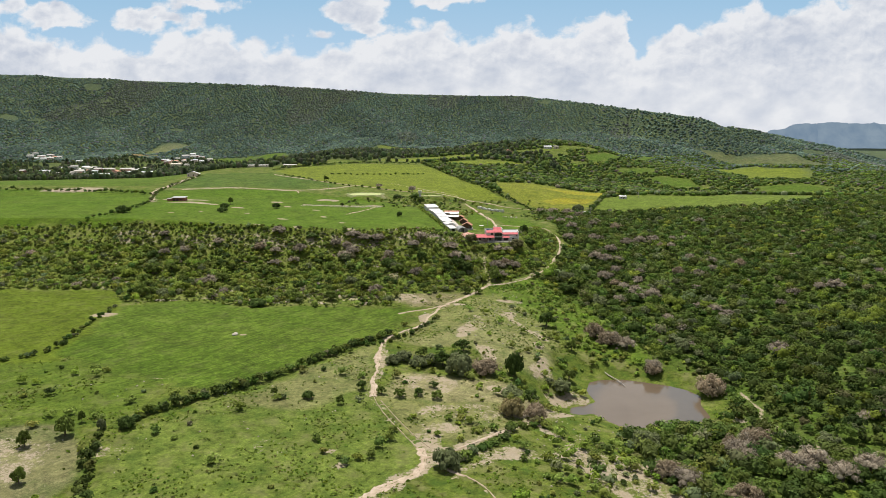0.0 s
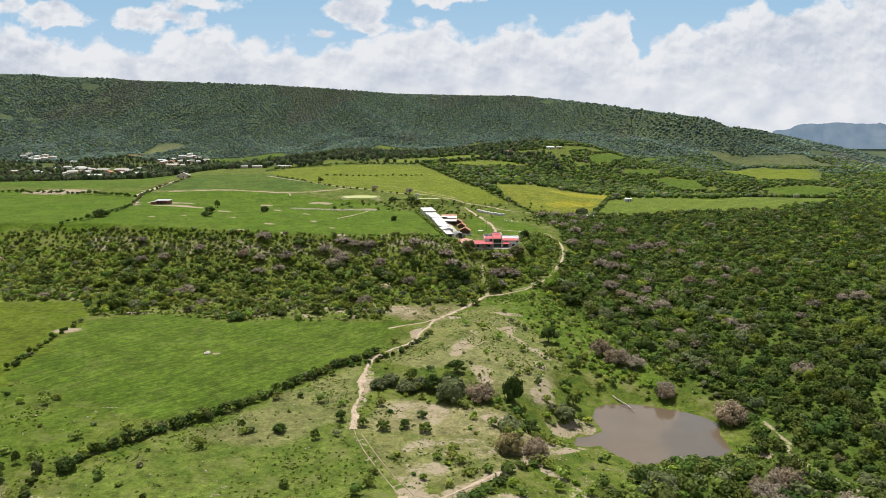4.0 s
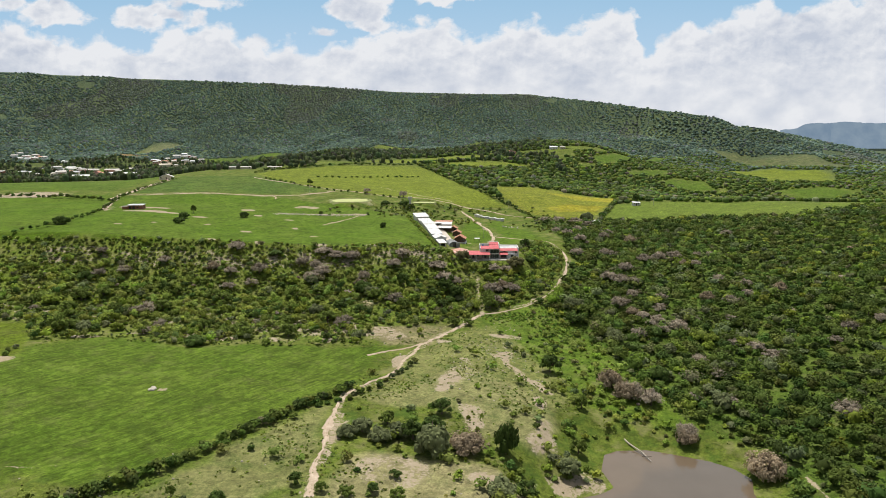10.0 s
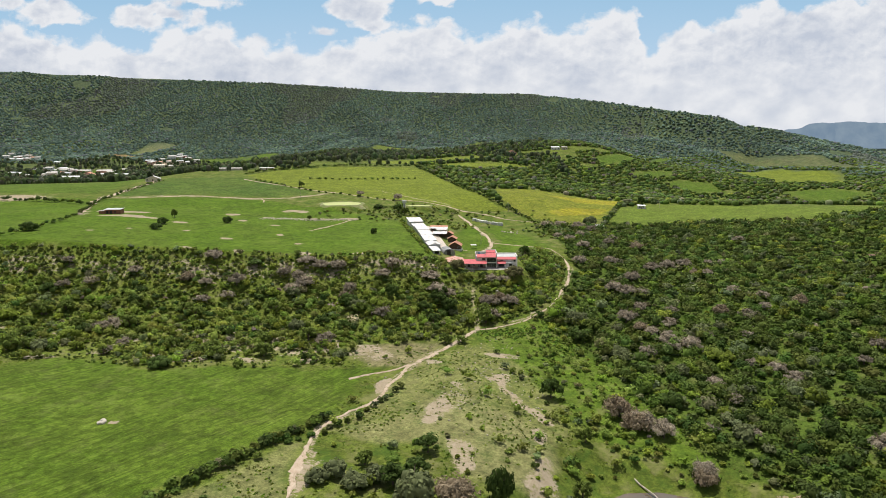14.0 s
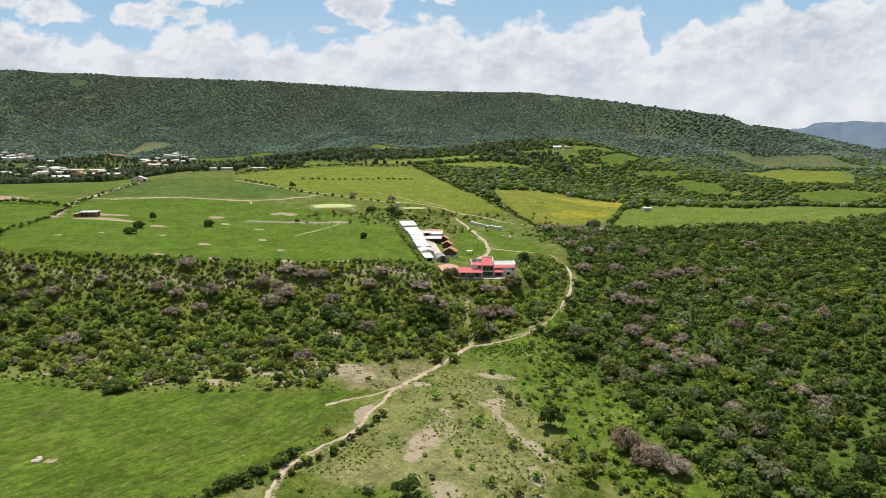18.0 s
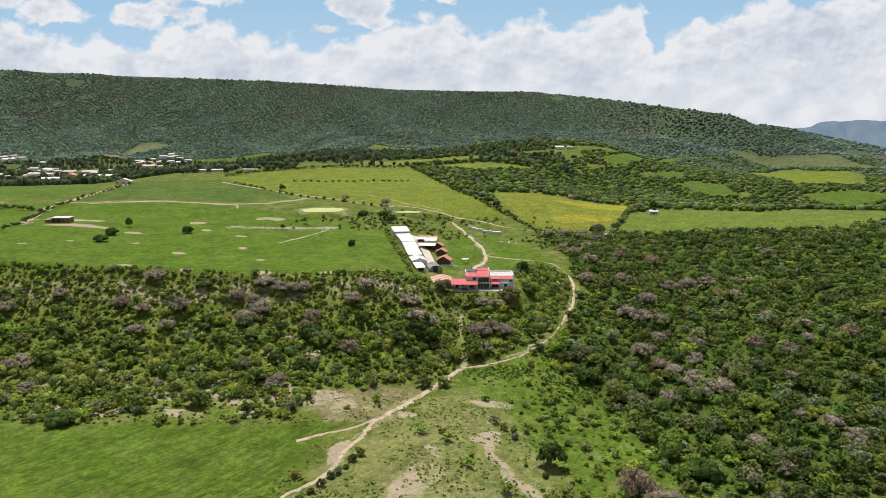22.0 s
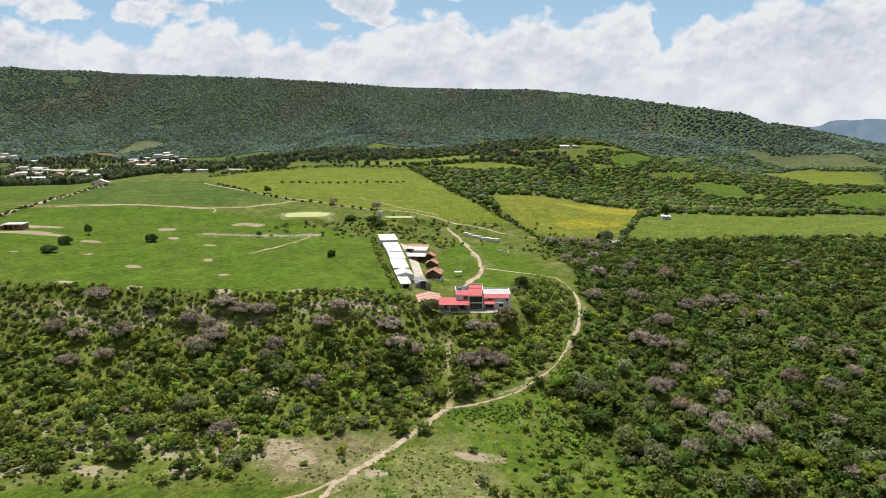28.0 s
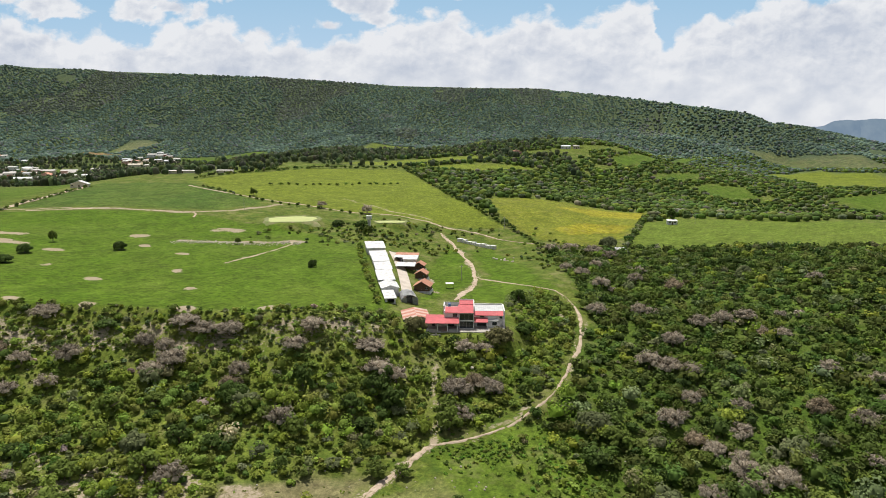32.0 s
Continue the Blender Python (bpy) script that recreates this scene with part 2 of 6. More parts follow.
def line_distance(x, y, line):
    d = np.full(np.shape(x), 1e9)
    for (ax, ay), (bx, by) in zip(line, line[1:]):
        ex, ey = bx - ax, by - ay
        k = np.clip(((x - ax) * ex + (y - ay) * ey) / (ex * ex + ey * ey + 1e-9), 0, 1)
        d = np.minimum(d, np.hypot(x - ax - k * ex, y - ay - k * ey))
    return d


def smooth_line(line, step=2.0):
    """A line of corners, rounded and cut into even short steps."""
    p = np.array(line, float)
    for _ in range(2):
        q, r = 0.75 * p[:-1] + 0.25 * p[1:], 0.25 * p[:-1] + 0.75 * p[1:]
        p = np.concatenate([p[:1], np.stack([q, r], 1).reshape(-1, 2), p[-1:]])
    s = np.r_[0, np.cumsum(np.hypot(*np.diff(p, axis=0).T))]
    u = np.arange(0, s[-1], step)
    return np.stack([np.interp(u, s, p[:, 0]), np.interp(u, s, p[:, 1])], 1)


# Fields: corners in plan, tint, roughness of the sward.
BRIGHT, FRESH, PALE, CROP, OLIVE = (0.073, 0.128, 0.008), (0.074, 0.124, 0.012), (0.138, 0.172, 0.018), (0.064, 0.110, 0.018), (0.102, 0.132, 0.020)
BLOOM = (0.265, 0.240, 0.020)
LOWER = [  # grazed ground below the scarp, the sward under the scrub, and the ground of the village
    ([(-760, 1000), (-520, 740), (-300, 640), (-150, 600), (-120, 690), (-30, 690), (0, 780), (-60, 960), (-300, 1130), (-620, 1240)], (0.070, 0.092, 0.030), 0.6),
    ([(-62, 92), (-64, 131), (-52, 152), (-38, 172), (-22, 198), (-19, 165), (-14, 152), (-6, 136), (-6, 120), (-22, 100), (-30, 92)], (0.112, 0.150, 0.026), 0.6),
    ([(-330, 100), (-330, 150), (-100, 175), (-70, 160), (-66, 140), (-80, 134), (-110, 128)], (0.080, 0.122, 0.013), 0.4),
    ([(-120, 88), (-66, 90), (-68, 124), (-80, 134), (-110, 128)], (0.175, 0.165, 0.080), 0.5),
    ([(-16, 206), (-2, 236), (10, 258), (22, 268), (34, 246), (38, 214), (30, 200), (-4, 200)], (0.172, 0.182, 0.060), 0.6),
    ([(-330, 262), (-163, 250), (-95, 242), (-25, 252), (16, 277), (47, 306), (57, 352), (12, 322), (-85, 308), (-330, 302)], (0.130, 0.165, 0.026), 0.75),
    ([(18, 276), (30, 282), (44, 290), (60, 240), (72, 204), (60, 206), (44, 214), (34, 240), (26, 262)], (0.092, 0.145, 0.015), 0.55),
    ([(44, 288), (60, 238), (66, 212), (80, 190), (77, 166), (46, 158), (50, 104), (420, 104), (420, 470), (186, 412), (97, 447), (58, 428), (64, 352)], (0.060, 0.100, 0.013), 0.4),
    ([(-17, 160), (-7, 138), (4, 134), (14, 142), (30, 162), (34, 173), (14, 172), (-4, 176)], (0.170, 0.172, 0.062), 0.6),
    ([(-17.8, 260), (9.4, 264.9), (0.6, 245.8), (-12.8, 244.5)], (0.205, 0.180, 0.092), 0.4),
    ([(-50, 150), (-38, 169), (-21, 198), (-19.5, 180), (-19, 160), (-30, 148)], (0.165, 0.170, 0.062), 0.55),
    ([(-14, 174), (-7, 177), (1, 175.5), (14, 173), (24, 168), (22, 158), (6, 158), (-6, 156.5), (-14, 158)], (0.250, 0.222, 0.115), 0.35),
    ([(-14, 206), (-4, 198), (6, 202), (14, 188), (28, 184), (34, 200), (31, 214), (20, 222), (8, 228), (0, 214)], (0.205, 0.200, 0.085), 0.55),
]
FIELDS = [
    ([(-330, 150), (-101, 173), (-112, 233), (-124, 254), (-163, 250), (-330, 262)], (0.088, 0.122, 0.009), 0.2),
    ([(-104, 179), (-70, 158), (-56, 156), (-35, 185), (-17, 213), (-10, 243), (-37, 241), (-66, 236), (-94, 243), (-110, 229)], (0.066, 0.114, 0.009), 0.2),
    ([(-330, 455), (-182, 450), (-102, 460), (-60, 440), (-28, 425), (-12, 400), (7, 323), (-25, 309), (-85, 307), (-196, 302), (-330, 300)], BRIGHT, 0.1),
    ([(-182, 462), (-190, 507), (-195, 560), (-137, 552), (-96, 515), (-74, 491), (-94, 469)], CROP, 0.2),
    ([(-138, 565), (-126, 602), (-84, 658), (-27, 673), (-17, 662), (-2, 611), (18.4, 536), (36, 490.5), (46, 468), (14, 469), (-31, 481), (-57, 497), (-94, 514), (-120, 543)], PALE, 0.1),
    ([(36, 532), (83, 545), (128, 537), (101, 467), (76, 444), (60, 451), (48, 470)], (0.165, 0.182, 0.020), 0.3),
    ([(76, 520), (100, 533), (127, 534), (118, 505), (92, 503)], BLOOM, 0.3),
    ([(74, 462), (100, 474), (108, 490), (84, 486), (66, 470)], BLOOM, 0.5),
    ([(113, 496), (137, 508), (207, 470), (300, 470), (290, 442), (186, 413), (140, 443), (97, 448)], (0.112, 0.158, 0.022), 0.15),
    ([(-330, 480), (-200, 470), (-205, 560), (-230, 600), (-330, 600)], FRESH, 0.2),
    ([(14, 345), (30, 378), (29, 403), (24, 428), (18, 436), (10, 380)], BRIGHT, 0.1),
    ([(-512, 1107), (-508, 1153), (-473, 1133), (-478, 1088)], (0.24, 0.15, 0.08), 0.1),
    ([(-501, 1165), (-492, 1218), (-436, 1202), (-464, 1159)], (0.13, 0.14, 0.07), 0.4),
    ([(-387, 1114), (-369, 1172), (-333, 1193), (-268, 1174), (-230, 1107), (-262, 1035), (-330, 1062)], FRESH, 0.15),
    ([(-486, 961), (-458, 997), (-413, 951), (-404, 878)], FRESH, 0.2),
    ([(-122, 1010), (-101, 1121), (-46, 1126), (-25, 950), (-75, 940)], OLIVE, 0.3),
    ([(-74, 702), (-24, 762), (15, 777), (50, 764), (39, 724), (-2, 712), (-40, 700)], PALE, 0.3),
    ([(35, 1232), (61, 1233), (64, 1186), (38, 1180)], PALE, 0.1),
    ([(189, 742), (250, 810), (232, 764), (184, 724)], FRESH, 0.3), ([(210, 725), (244, 761), (268, 759), (267, 720), (241, 712)], FRESH, 0.25),
    ([(344, 879), (386, 919), (470, 885), (425, 790), (347, 780)], PALE, 0.15), ([(325, 722), (386, 750), (420, 730), (349, 680), (332, 690)], FRESH, 0.15),
    ([(82, 790), (190, 842), (181, 812), (89, 768)], OLIVE, 0.2), ([(154, 762), (301, 1000), (288, 942), (166, 745)], FRESH, 0.25),
    ([(-18, 688), (39, 704), (61, 700), (99, 700), (38, 656)], PALE, 0.2), ([(390, 1075), (445, 1050), (520, 1040), (520, 920), (433, 945), (397, 1021)], (0.10, 0.112, 0.055), 0.6),
    ([(24, 350), (33, 375), (33, 403), (27, 428), (38, 434), (48, 400), (56, 362), (40, 345)], BRIGHT, 0.1),
]
BARE = [  # round bare places: x, y, radius along, radius across, amount
    (25, 259, 7, 2.4, 0.7), (12, 228, 2.4, 8, 0.5), (13.3, 167.4, 2.2, 2.2, 1.0), (7.5, 216, 3.0, 9, 0.95), (12.5, 195.5, 3, 6, 0.75), (27, 190, 2.4, 5, 0.8), (30, 211.5, 2.2, 4, 0.95), (32.3, 178.6, 3, 3, 0.85), (22, 250, 6, 5, 0.15), (23, 240, 3.4, 1.8, 1.0), (26, 229, 1.4, 6, 0.55), (-13, 254, 7, 6, 0.6), (2, 250, 5, 3, 0.5), (9, 219, 3, 9, 0.4),
    (-4, 168, 9, 8, 0.45), (5, 152, 12, 5, 0.5), (30, 195, 3, 8, 0.7), (37, 182, 4, 3, 0.7), (0, 142, 5, 4, 0.6), (14, 130, 9, 3, 0.6),
    (-63.4, 124, 5, 3.5, 0.42), (-85, 118, 14, 9, 0.5), (-21.9, 129, 1.5, 1.1, 0.9), (-19.7, 121.5, 1.6, 1.8, 0.7), (-5.6, 130.6, 1.4, 1.2, 0.8), (-1.7, 137.7, 1.6, 3, 0.8), (-34, 129, 6, 4, 0.1), (33, 130, 10, 8, 0.62), (44, 122, 9, 6, 0.6),
    (-138, 379, 13, 4, 0.95), (-430, 860, 60, 60, 0.6), (-398, 1066, 32, 30, 0.7), (-604, 1045, 24, 18, 0.6), (-240, 452, 22, 14, 0.75),
    (-112, 218, 4, 3, 1.0), (-100, 243, 5, 2.5, 0.85), (-62, 203, 1.7, 1.3, 1.0), (-73, 160.6, 2, 0.8, 0.7), (-16.6, 182, 2.0, 6, 0.85), (-5.4, 229, 2.0, 5, 1.0), (-30, 249, 4.5, 2.6, 0.75), (-45, 246, 6, 2.6, 0.7), (-60, 245, 5, 2.6, 0.6), (-75, 248, 5, 3, 0.6), (-24, 255, 3, 3, 0.7), (-88, 249, 4, 3, 0.55), (-38, 256, 4, 2, 0.55), (75, 166, 2, 5, 0.9),
    (-42, 310, 3, 2.2, 1.0), (-24, 313, 2.6, 2, 1.0), (-66, 309, 2.4, 2, 0.9), (-85, 310, 3, 2, 0.9), (-100, 350, 2.2, 2, 0.9), (-121, 346, 2, 2, 0.9),
    (-79, 336, 2.2, 2, 0.9), (-60, 352, 2, 2, 0.9), (-50, 330, 1.6, 1.5, 0.8), (-112, 372, 3, 2.5, 0.9), (-88, 388, 3, 2.5, 0.9), (-70, 376, 2.4, 2, 0.9),
    (-98, 405, 4, 3, 0.85), (-55, 405, 7, 2.2, 0.8), (-40, 412, 6, 3, 0.75), (-72, 428, 6, 4, 0.6), (-150, 396, 13, 4, 0.85), (-135, 335, 2, 2, 0.8), (12.5, 372, 1.6, 4, 0.7), (17, 358, 2.4, 1.8, 0.6), (51.9, 342.3, 1.6, 1.4, 0.8),
]
SOIL_LINES = [  # worn lines of bare earth: corners, half width, amount
    ([(24, 243), (25, 234), (28, 226), (33, 218)], 1.6, 0.9), ([(34, 131), (26, 142), (18, 152), (29, 163), (36, 170)], 1.3, 0.75),
    ([(-24, 258), (-40, 257), (-60, 257)], 3.6, 0.62), ([(-32, 262), (-60, 262), (-100, 258), (-140, 262)], 5.5, 0.3), ([(-140, 297), (-85, 299), (-45, 300), (-20, 302), (2, 308)], 3.5, 0.45), ([(1.8, 131), (8, 137), (14.5, 144), (23, 153), (30, 159)], 1.3, 0.75), ([(4, 122), (9.5, 126), (14, 131)], 1.1, 0.7), ([(27, 135), (30, 123), (34, 119)], 1.8, 0.8), ([(-8.6, 116), (-1, 129.5), (-4, 137)], 1.6, 0.7), ([(18, 276), (19, 290), (18.6, 307)], 0.8, 0.75), ([(-64, 162.5), (-68, 161.5), (-74, 160.3)], 0.5, 0.6),
    ([(-80, 402), (-60, 406), (-40, 408)], 1.6, 0.75), ([(-190, 458), (-102, 462), (-85, 468), (-66, 493)], 1.5, 0.85), 
    ([(-40, 521), (-8, 486), (10, 476)], 1.4, 0.7), ([(83, 182), (81, 167), (79, 154), (82, 148), (86, 143), (98, 138)], 0.45, 0.95),
]
# Dirt tracks: centre line in plan and half width.
TRACKS = {
    "lower": ([(-17.0, 157), (-17.7, 162), (-18.2, 169), (-17.6, 177), (-16.8, 181.5), (-18.2, 188), (-18.9, 194), (-18, 201), (-16.6, 207.5), (-12.4, 214.5), (-9, 219.5), (-6.5, 225.5), (-4.5, 233), (-2.5, 240), (1.4, 249), (4.6, 255.5), (8.2, 260), (11.7, 265.5), (14.9, 272), (18.6, 278)], 0.72),
    "footpath": ([(-16.9, 158), (-15.4, 152.5), (-11.8, 143.9), (-7.6, 135.7), (-4.4, 129.4)], 0.09),
    "twin rut": ([(-14.8, 155), (-10.4, 145.2), (-6.4, 137.2), (-2.6, 131)], 0.07),
    "fork": ([(-30, 92), (-21, 104), (-14.2, 111.3), (-8.6, 116.5), (-5.0, 120.6), (-3.8, 125.7), (-4.4, 131)], 0.75),
    "side": ([(-3.8, 126.5), (1.8, 129.7), (7.8, 135.5), (13.8, 142.2), (19.5, 148.5)], 0.4),
    "bank": ([(-1.5, 125.8), (1.7, 121.1), (5.9, 118), (9.5, 111.4), (12, 104)], 0.45),
    "loop start": ([(18.6, 278), (22.1, 278.8), (27.9, 281.3), (34.1, 285.4)], 0.34),
    "loop": ([(34.1, 285.4), (37.4, 288.8), (39, 291.9), (44.1, 297.6), (49.2, 306.2), (53.2, 318.8), (57, 330), (59.2, 341), (59, 352), (56.2, 359)], 0.5),
    "loop end": ([(56.2, 359), (54, 362), (45.2, 369.4), (36.2, 376.3), (30.1, 381)], 0.3),
    "yard": ([(23, 349), (24.5, 353.3), (27.3, 366), (29.5, 379.4), (28.5, 404), (24.7, 427), (19.7, 446), (15, 458)], 0.75),
    "far": ([(9.8, 472.7), (19.4, 467.9), (32.6, 460), (44.8, 449), (57, 444)], 0.7),
    "branch": ([(-1.0, 246.5), (-4, 242.5), (-7.4, 240), (-11, 238), (-16, 235)], 0.34),
    "spur": ([(-52, 366), (-46, 385), (-40, 401), (-40, 409), (-46, 410)], 0.3),
    "headland": ([(-172, 453), (-140, 458), (-103, 464), (-97, 460), (-95, 450)], 0.42),
    "field road": ([(-132, 541), (-94, 513), (-57, 496), (-31, 481), (0, 474), (9.8, 472.7)], 0.4),
    "upper": ([(-162, 383), (-178, 420), (-188, 456), (-190, 507), (-192, 545)], 1.3),
}
gx, gy = axis_steps(-1900, -135, 120, 1900, 1.2, 1.055), axis_steps(-350, 92, 470, 3050, 1.2, 1.035)
GX, GY = np.meshgrid(gx, gy)
GZ = ground_z(GX, GY)
jx, jy = GX + 2.2 * wobble(GX, GY, 5, 1), GY + 2.2 * wobble(GX, GY, 6, 2)
tint = np.zeros(GX.shape + (4,))
tint[...] = (*OLIVE, 1)
rough_sward = np.full(GX.shape, 0.9)
wooded = sm(980, 1060, np.hypot(GX, GY) - 150 * sm(-12, -15, np.degrees(np.arctan2(GX, GY))) + 90 * sm(4, 13, np.degrees(np.arctan2(GX, GY))))
tint[..., :3] += (np.array((0.064, 0.090, 0.050)) - tint[..., :3]) * wooded[..., None]
rough_sward *= 1 - 0.8 * wooded
for ring, colour, rough in LOWER + FIELDS:
    w = sm(-1.2, 1.2, inside_distance(jx, jy, ring))
    tint[..., :3] += (np.array(colour) - tint[..., :3]) * w[..., None]
    rough_sward += (rough - rough_sward) * w
soil = np.full(GX.shape, -0.9)
for cx, cy, rx, ry, amount in BARE:
    d = np.hypot((jx - cx) / rx, (jy - cy) / ry)
    soil = np.maximum(soil, -0.9 + (amount * (1.35 if cy > 300 else 1.05) + 0.9) * (1 - sm(0.7, 1.5, d)))
TRACK_LINES = [(line, max(0.45, half * 1.25), 0.55 if half > 0.4 else 0.35) for line, half in TRACKS.values()]
for line, half, amount in SOIL_LINES + TRACK_LINES:
    soil = np.maximum(soil, -0.9 + (amount + 0.9) * (1 - sm(half * 0.7, half * 2.1, line_distance(jx, jy, line))))


def sheet(name, zs, mat):
    ny, nx = GX.shape
    me = bpy.data.meshes.new(name)
    k = np.arange(ny * nx).reshape(ny, nx)
    quads = np.stack([k[:-1, :-1], k[:-1, 1:], k[1:, 1:], k[1:, :-1]], -1).reshape(-1, 4)
    fill_mesh(me, np.stack([GX, GY, zs], -1).reshape(-1, 3) * PLAN, quads, mat)
    me.polygons.foreach_set("use_smooth", np.ones(len(quads), bool))
    return me


def fill_mesh(me, verts, faces, mat):
    """Verts and equal-sided faces as arrays into a mesh."""
    n, sides = faces.shape
    me.vertices.add(len(verts))
    me.vertices.foreach_set("co", np.ascontiguousarray(verts, np.float32).ravel())
    me.loops.add(n * sides)
    me.loops.foreach_set("vertex_index", np.ascontiguousarray(faces, np.int32).ravel())
    me.polygons.add(n)
    me.polygons.foreach_set("loop_start", np.arange(0, n * sides, sides, dtype=np.int32))
    me.update(calc_edges=True)
    if mat:
        me.materials.append(mat)


def give(me, name, values):
    """A colour (4 wide) or a number for each vertex."""
    values = np.ascontiguousarray(values, np.float32)
    if values.shape[-1] == 4:
        me.attributes.new(name, "FLOAT_COLOR", "POINT").data.foreach_set("color", values.ravel())
    else:
        me.attributes.new(name, "FLOAT", "POINT").data.foreach_set("value", values.ravel())


me = sheet("ground", GZ, GROUND)
give(me, "tint", tint.reshape(-1, 4))
give(me, "soil", soil.reshape(-1, 1))
give(me, "rough", rough_sward.reshape(-1, 1))
give(me, "laid", np.maximum(0.3, 0.75 * sm(-2, 2, inside_distance(GX, GY, FIELDS[1][0]))).reshape(-1, 1))
tagged(new("ground", me), "rolling green pasture with bare earth patches", "ground", kind="structure")

# The trodden strips themselves, ragged-edged, a hand above the sward.
def strip(line, half, lift, seed):
    p = smooth_line(line, 0.7)
    d = np.gradient(p, axis=0)
    d /= np.hypot(*d.T)[:, None] + 1e-9
    nrm = np.stack([-d[:, 1], d[:, 0]], 1)
    rng = np.random.default_rng(seed)
    p = p + nrm * (0.5 * half * np.convolve(rng.normal(size=len(p) + 12), np.ones(13) / 3.6, 'valid'))[:, None]
    n = 11
    cols, off = [], []
    drift = np.convolve(rng.normal(size=len(p) + 18), np.ones(19) / 4.4, 'valid')
    left, right = half * (1.05 + 0.6 * drift + 0.4 * rng.random(len(p))).clip(0.35, 2.4), half * (1.05 + 0.6 * np.roll(drift, 31) + 0.4 * rng.random(len(p))).clip(0.35, 2.4)
    for k in range(n):
        u = k / (n - 1) * 2 - 1
        q = p + nrm * (np.where(u < 0, left, right) * u)[:, None]
        z = ground_z(q[:, 0], q[:, 1]) + lift * (1 - abs(u) ** 3 * 1.6) - 0.05 * np.cos(u * 6.3 * 1.5)
        cols.append(np.c_[q, z])
        off.append(np.full(len(p), max(abs(u) ** 1.5, 0.62 * (1 - abs(u) * 4) if half > 0.4 else 0)))
    v = np.stack(cols, 1)
    k = np.arange(len(p) * n).reshape(len(p), n)
    return v.reshape(-1, 3) * PLAN, np.stack([k[:-1, :-1], k[:-1, 1:], k[1:, 1:], k[1:, :-1]], -1).reshape(-1, 4), np.stack(off, 1).reshape(-1, 1)


for seed, (line, half) in enumerate(TRACKS.values()):
    me = bpy.data.meshes.new("dirt_track")
    v, f, off = strip(line, half, 0.16, seed)
    fill_mesh(me, v, f, EARTH)
    give(me, "off", off)
    tagged(new("dirt_track", me), "pale rutted dirt track through the grass", "track", kind="structure")


# ---- distance: cumulus sky, and the blue table mountain ----
def lattice(x, y, seed):
    """Value noise on a lattice, -1 to 1."""
    def at(i, j):
        h = np.sin(i * 127.1 + j * 311.7 + seed * 74.7) * 43758.5453
        return (h - np.floor(h)) * 2 - 1
    i, j = np.floor(x), np.floor(y)
    u, v = x - i, y - j
    u, v = u * u * (3 - 2 * u), v * v * (3 - 2 * v)
    return (at(i, j) * (1 - u) + at(i + 1, j) * u) * (1 - v) + (at(i, j + 1) * (1 - u) + at(i + 1, j + 1) * u) * v


def fractal(x, y, octaves=5, seed=0):
    return sum(lattice(x * 2.03**k, y * 2.03**k, seed + k) * 0.55**k for k in range(octaves))


SKY_Y = 3900.0
# The cloud bank's upper edge, and loose heaps above it (across, down, half width, half height), on a chart of the sky as it stands over the ridge.
BANK_X = [-400, 0, 60, 110, 200, 260, 285, 340, 360, 390, 430, 500, 540, 600, 640, 700, 740, 790, 830, 860, 880, 910, 945, 970, 1010, 1060, 1085, 1110, 1122, 1130, 1145, 1170, 1200, 1240, 1290, 1330, 1365, 1400, 1440, 1480, 1600, 2000]
BANK_Y = [60, 50, 55, 82, 78, 98, 70, 58, 50, 48, 76, 82, 97, 92, 78, 55, 42, 52, 80, 60, 52, 56, 36, 62, 55, 32, 12, 40, 88, 112, 92, 58, 48, 50, 32, 14, 32, 27, 8, -5, -30, -60]
HEAPS = [(82, 30, 58, 24), (130, 42, 30, 12), (240, 40, 32, 24), (283, 32, 38, 20), (262, 52, 24, 14), (345, 8, 62, 15), (345, 42, 24, 10), (628, 20, 58, 38), (655, 48, 40, 16), (568, 66, 20, 13), (785, 2, 48, 15), (20, 12, 30, 18), (-60, 20, 60, 30), (1560, -10, 80, 20)]
su, sv = np.meshgrid(np.linspace(-0.86, 0.86, 360), np.r_[np.linspace(-0.03, 0.24, 110), np.linspace(0.245, 0.75, 20)])
tilt = radians(9.46)
deep = math.cos(tilt) - math.sin(tilt) * sv
across, down = 784 + 1216 * su / deep, 441 - 1216 * (math.sin(tilt) + math.cos(tilt) * sv) / deep
wx, wy = across + 9 * fractal(across / 34, down / 30, 4, 3), down + 9 * fractal(across / 30 + 9, down / 26, 4, 11)
bank = (wy - np.interp(wx, BANK_X, BANK_Y)) / 26
heap = np.max([1.5 * (1 - np.hypot((wx - cx) / rx, np.where(wy > cy, 1.5, 1.0) * (wy - cy) / ry)) * min(rx, ry) / 20 for cx, cy, rx, ry in HEAPS], axis=0)
aloft = np.where(down < -20, (fractal(across / 190, down / 120, 5, 5) + 0.05) * 2.2, -2)
cover = np.clip(np.maximum(np.maximum(bank, heap), aloft), -2, 6)
haze = sm(85, 215, down)
billow = fractal(across / 46, down / 34, 5, 31)
shade = 0.62 + 0.25 * (1 - sm(0.1, 1.5, cover)) + 0.5 * billow - 0.3 * sm(0.8, 3, cover) * (1 - haze) * (0.5 + billow)
shade = np.clip(shade * (1 - haze) + (0.63 + 0.32 * billow) * haze, 0, 1)

m, t, p = material("cumulus sky")
t.nodes.remove(p)
up = attribute(t, "up").outputs["Fac"]


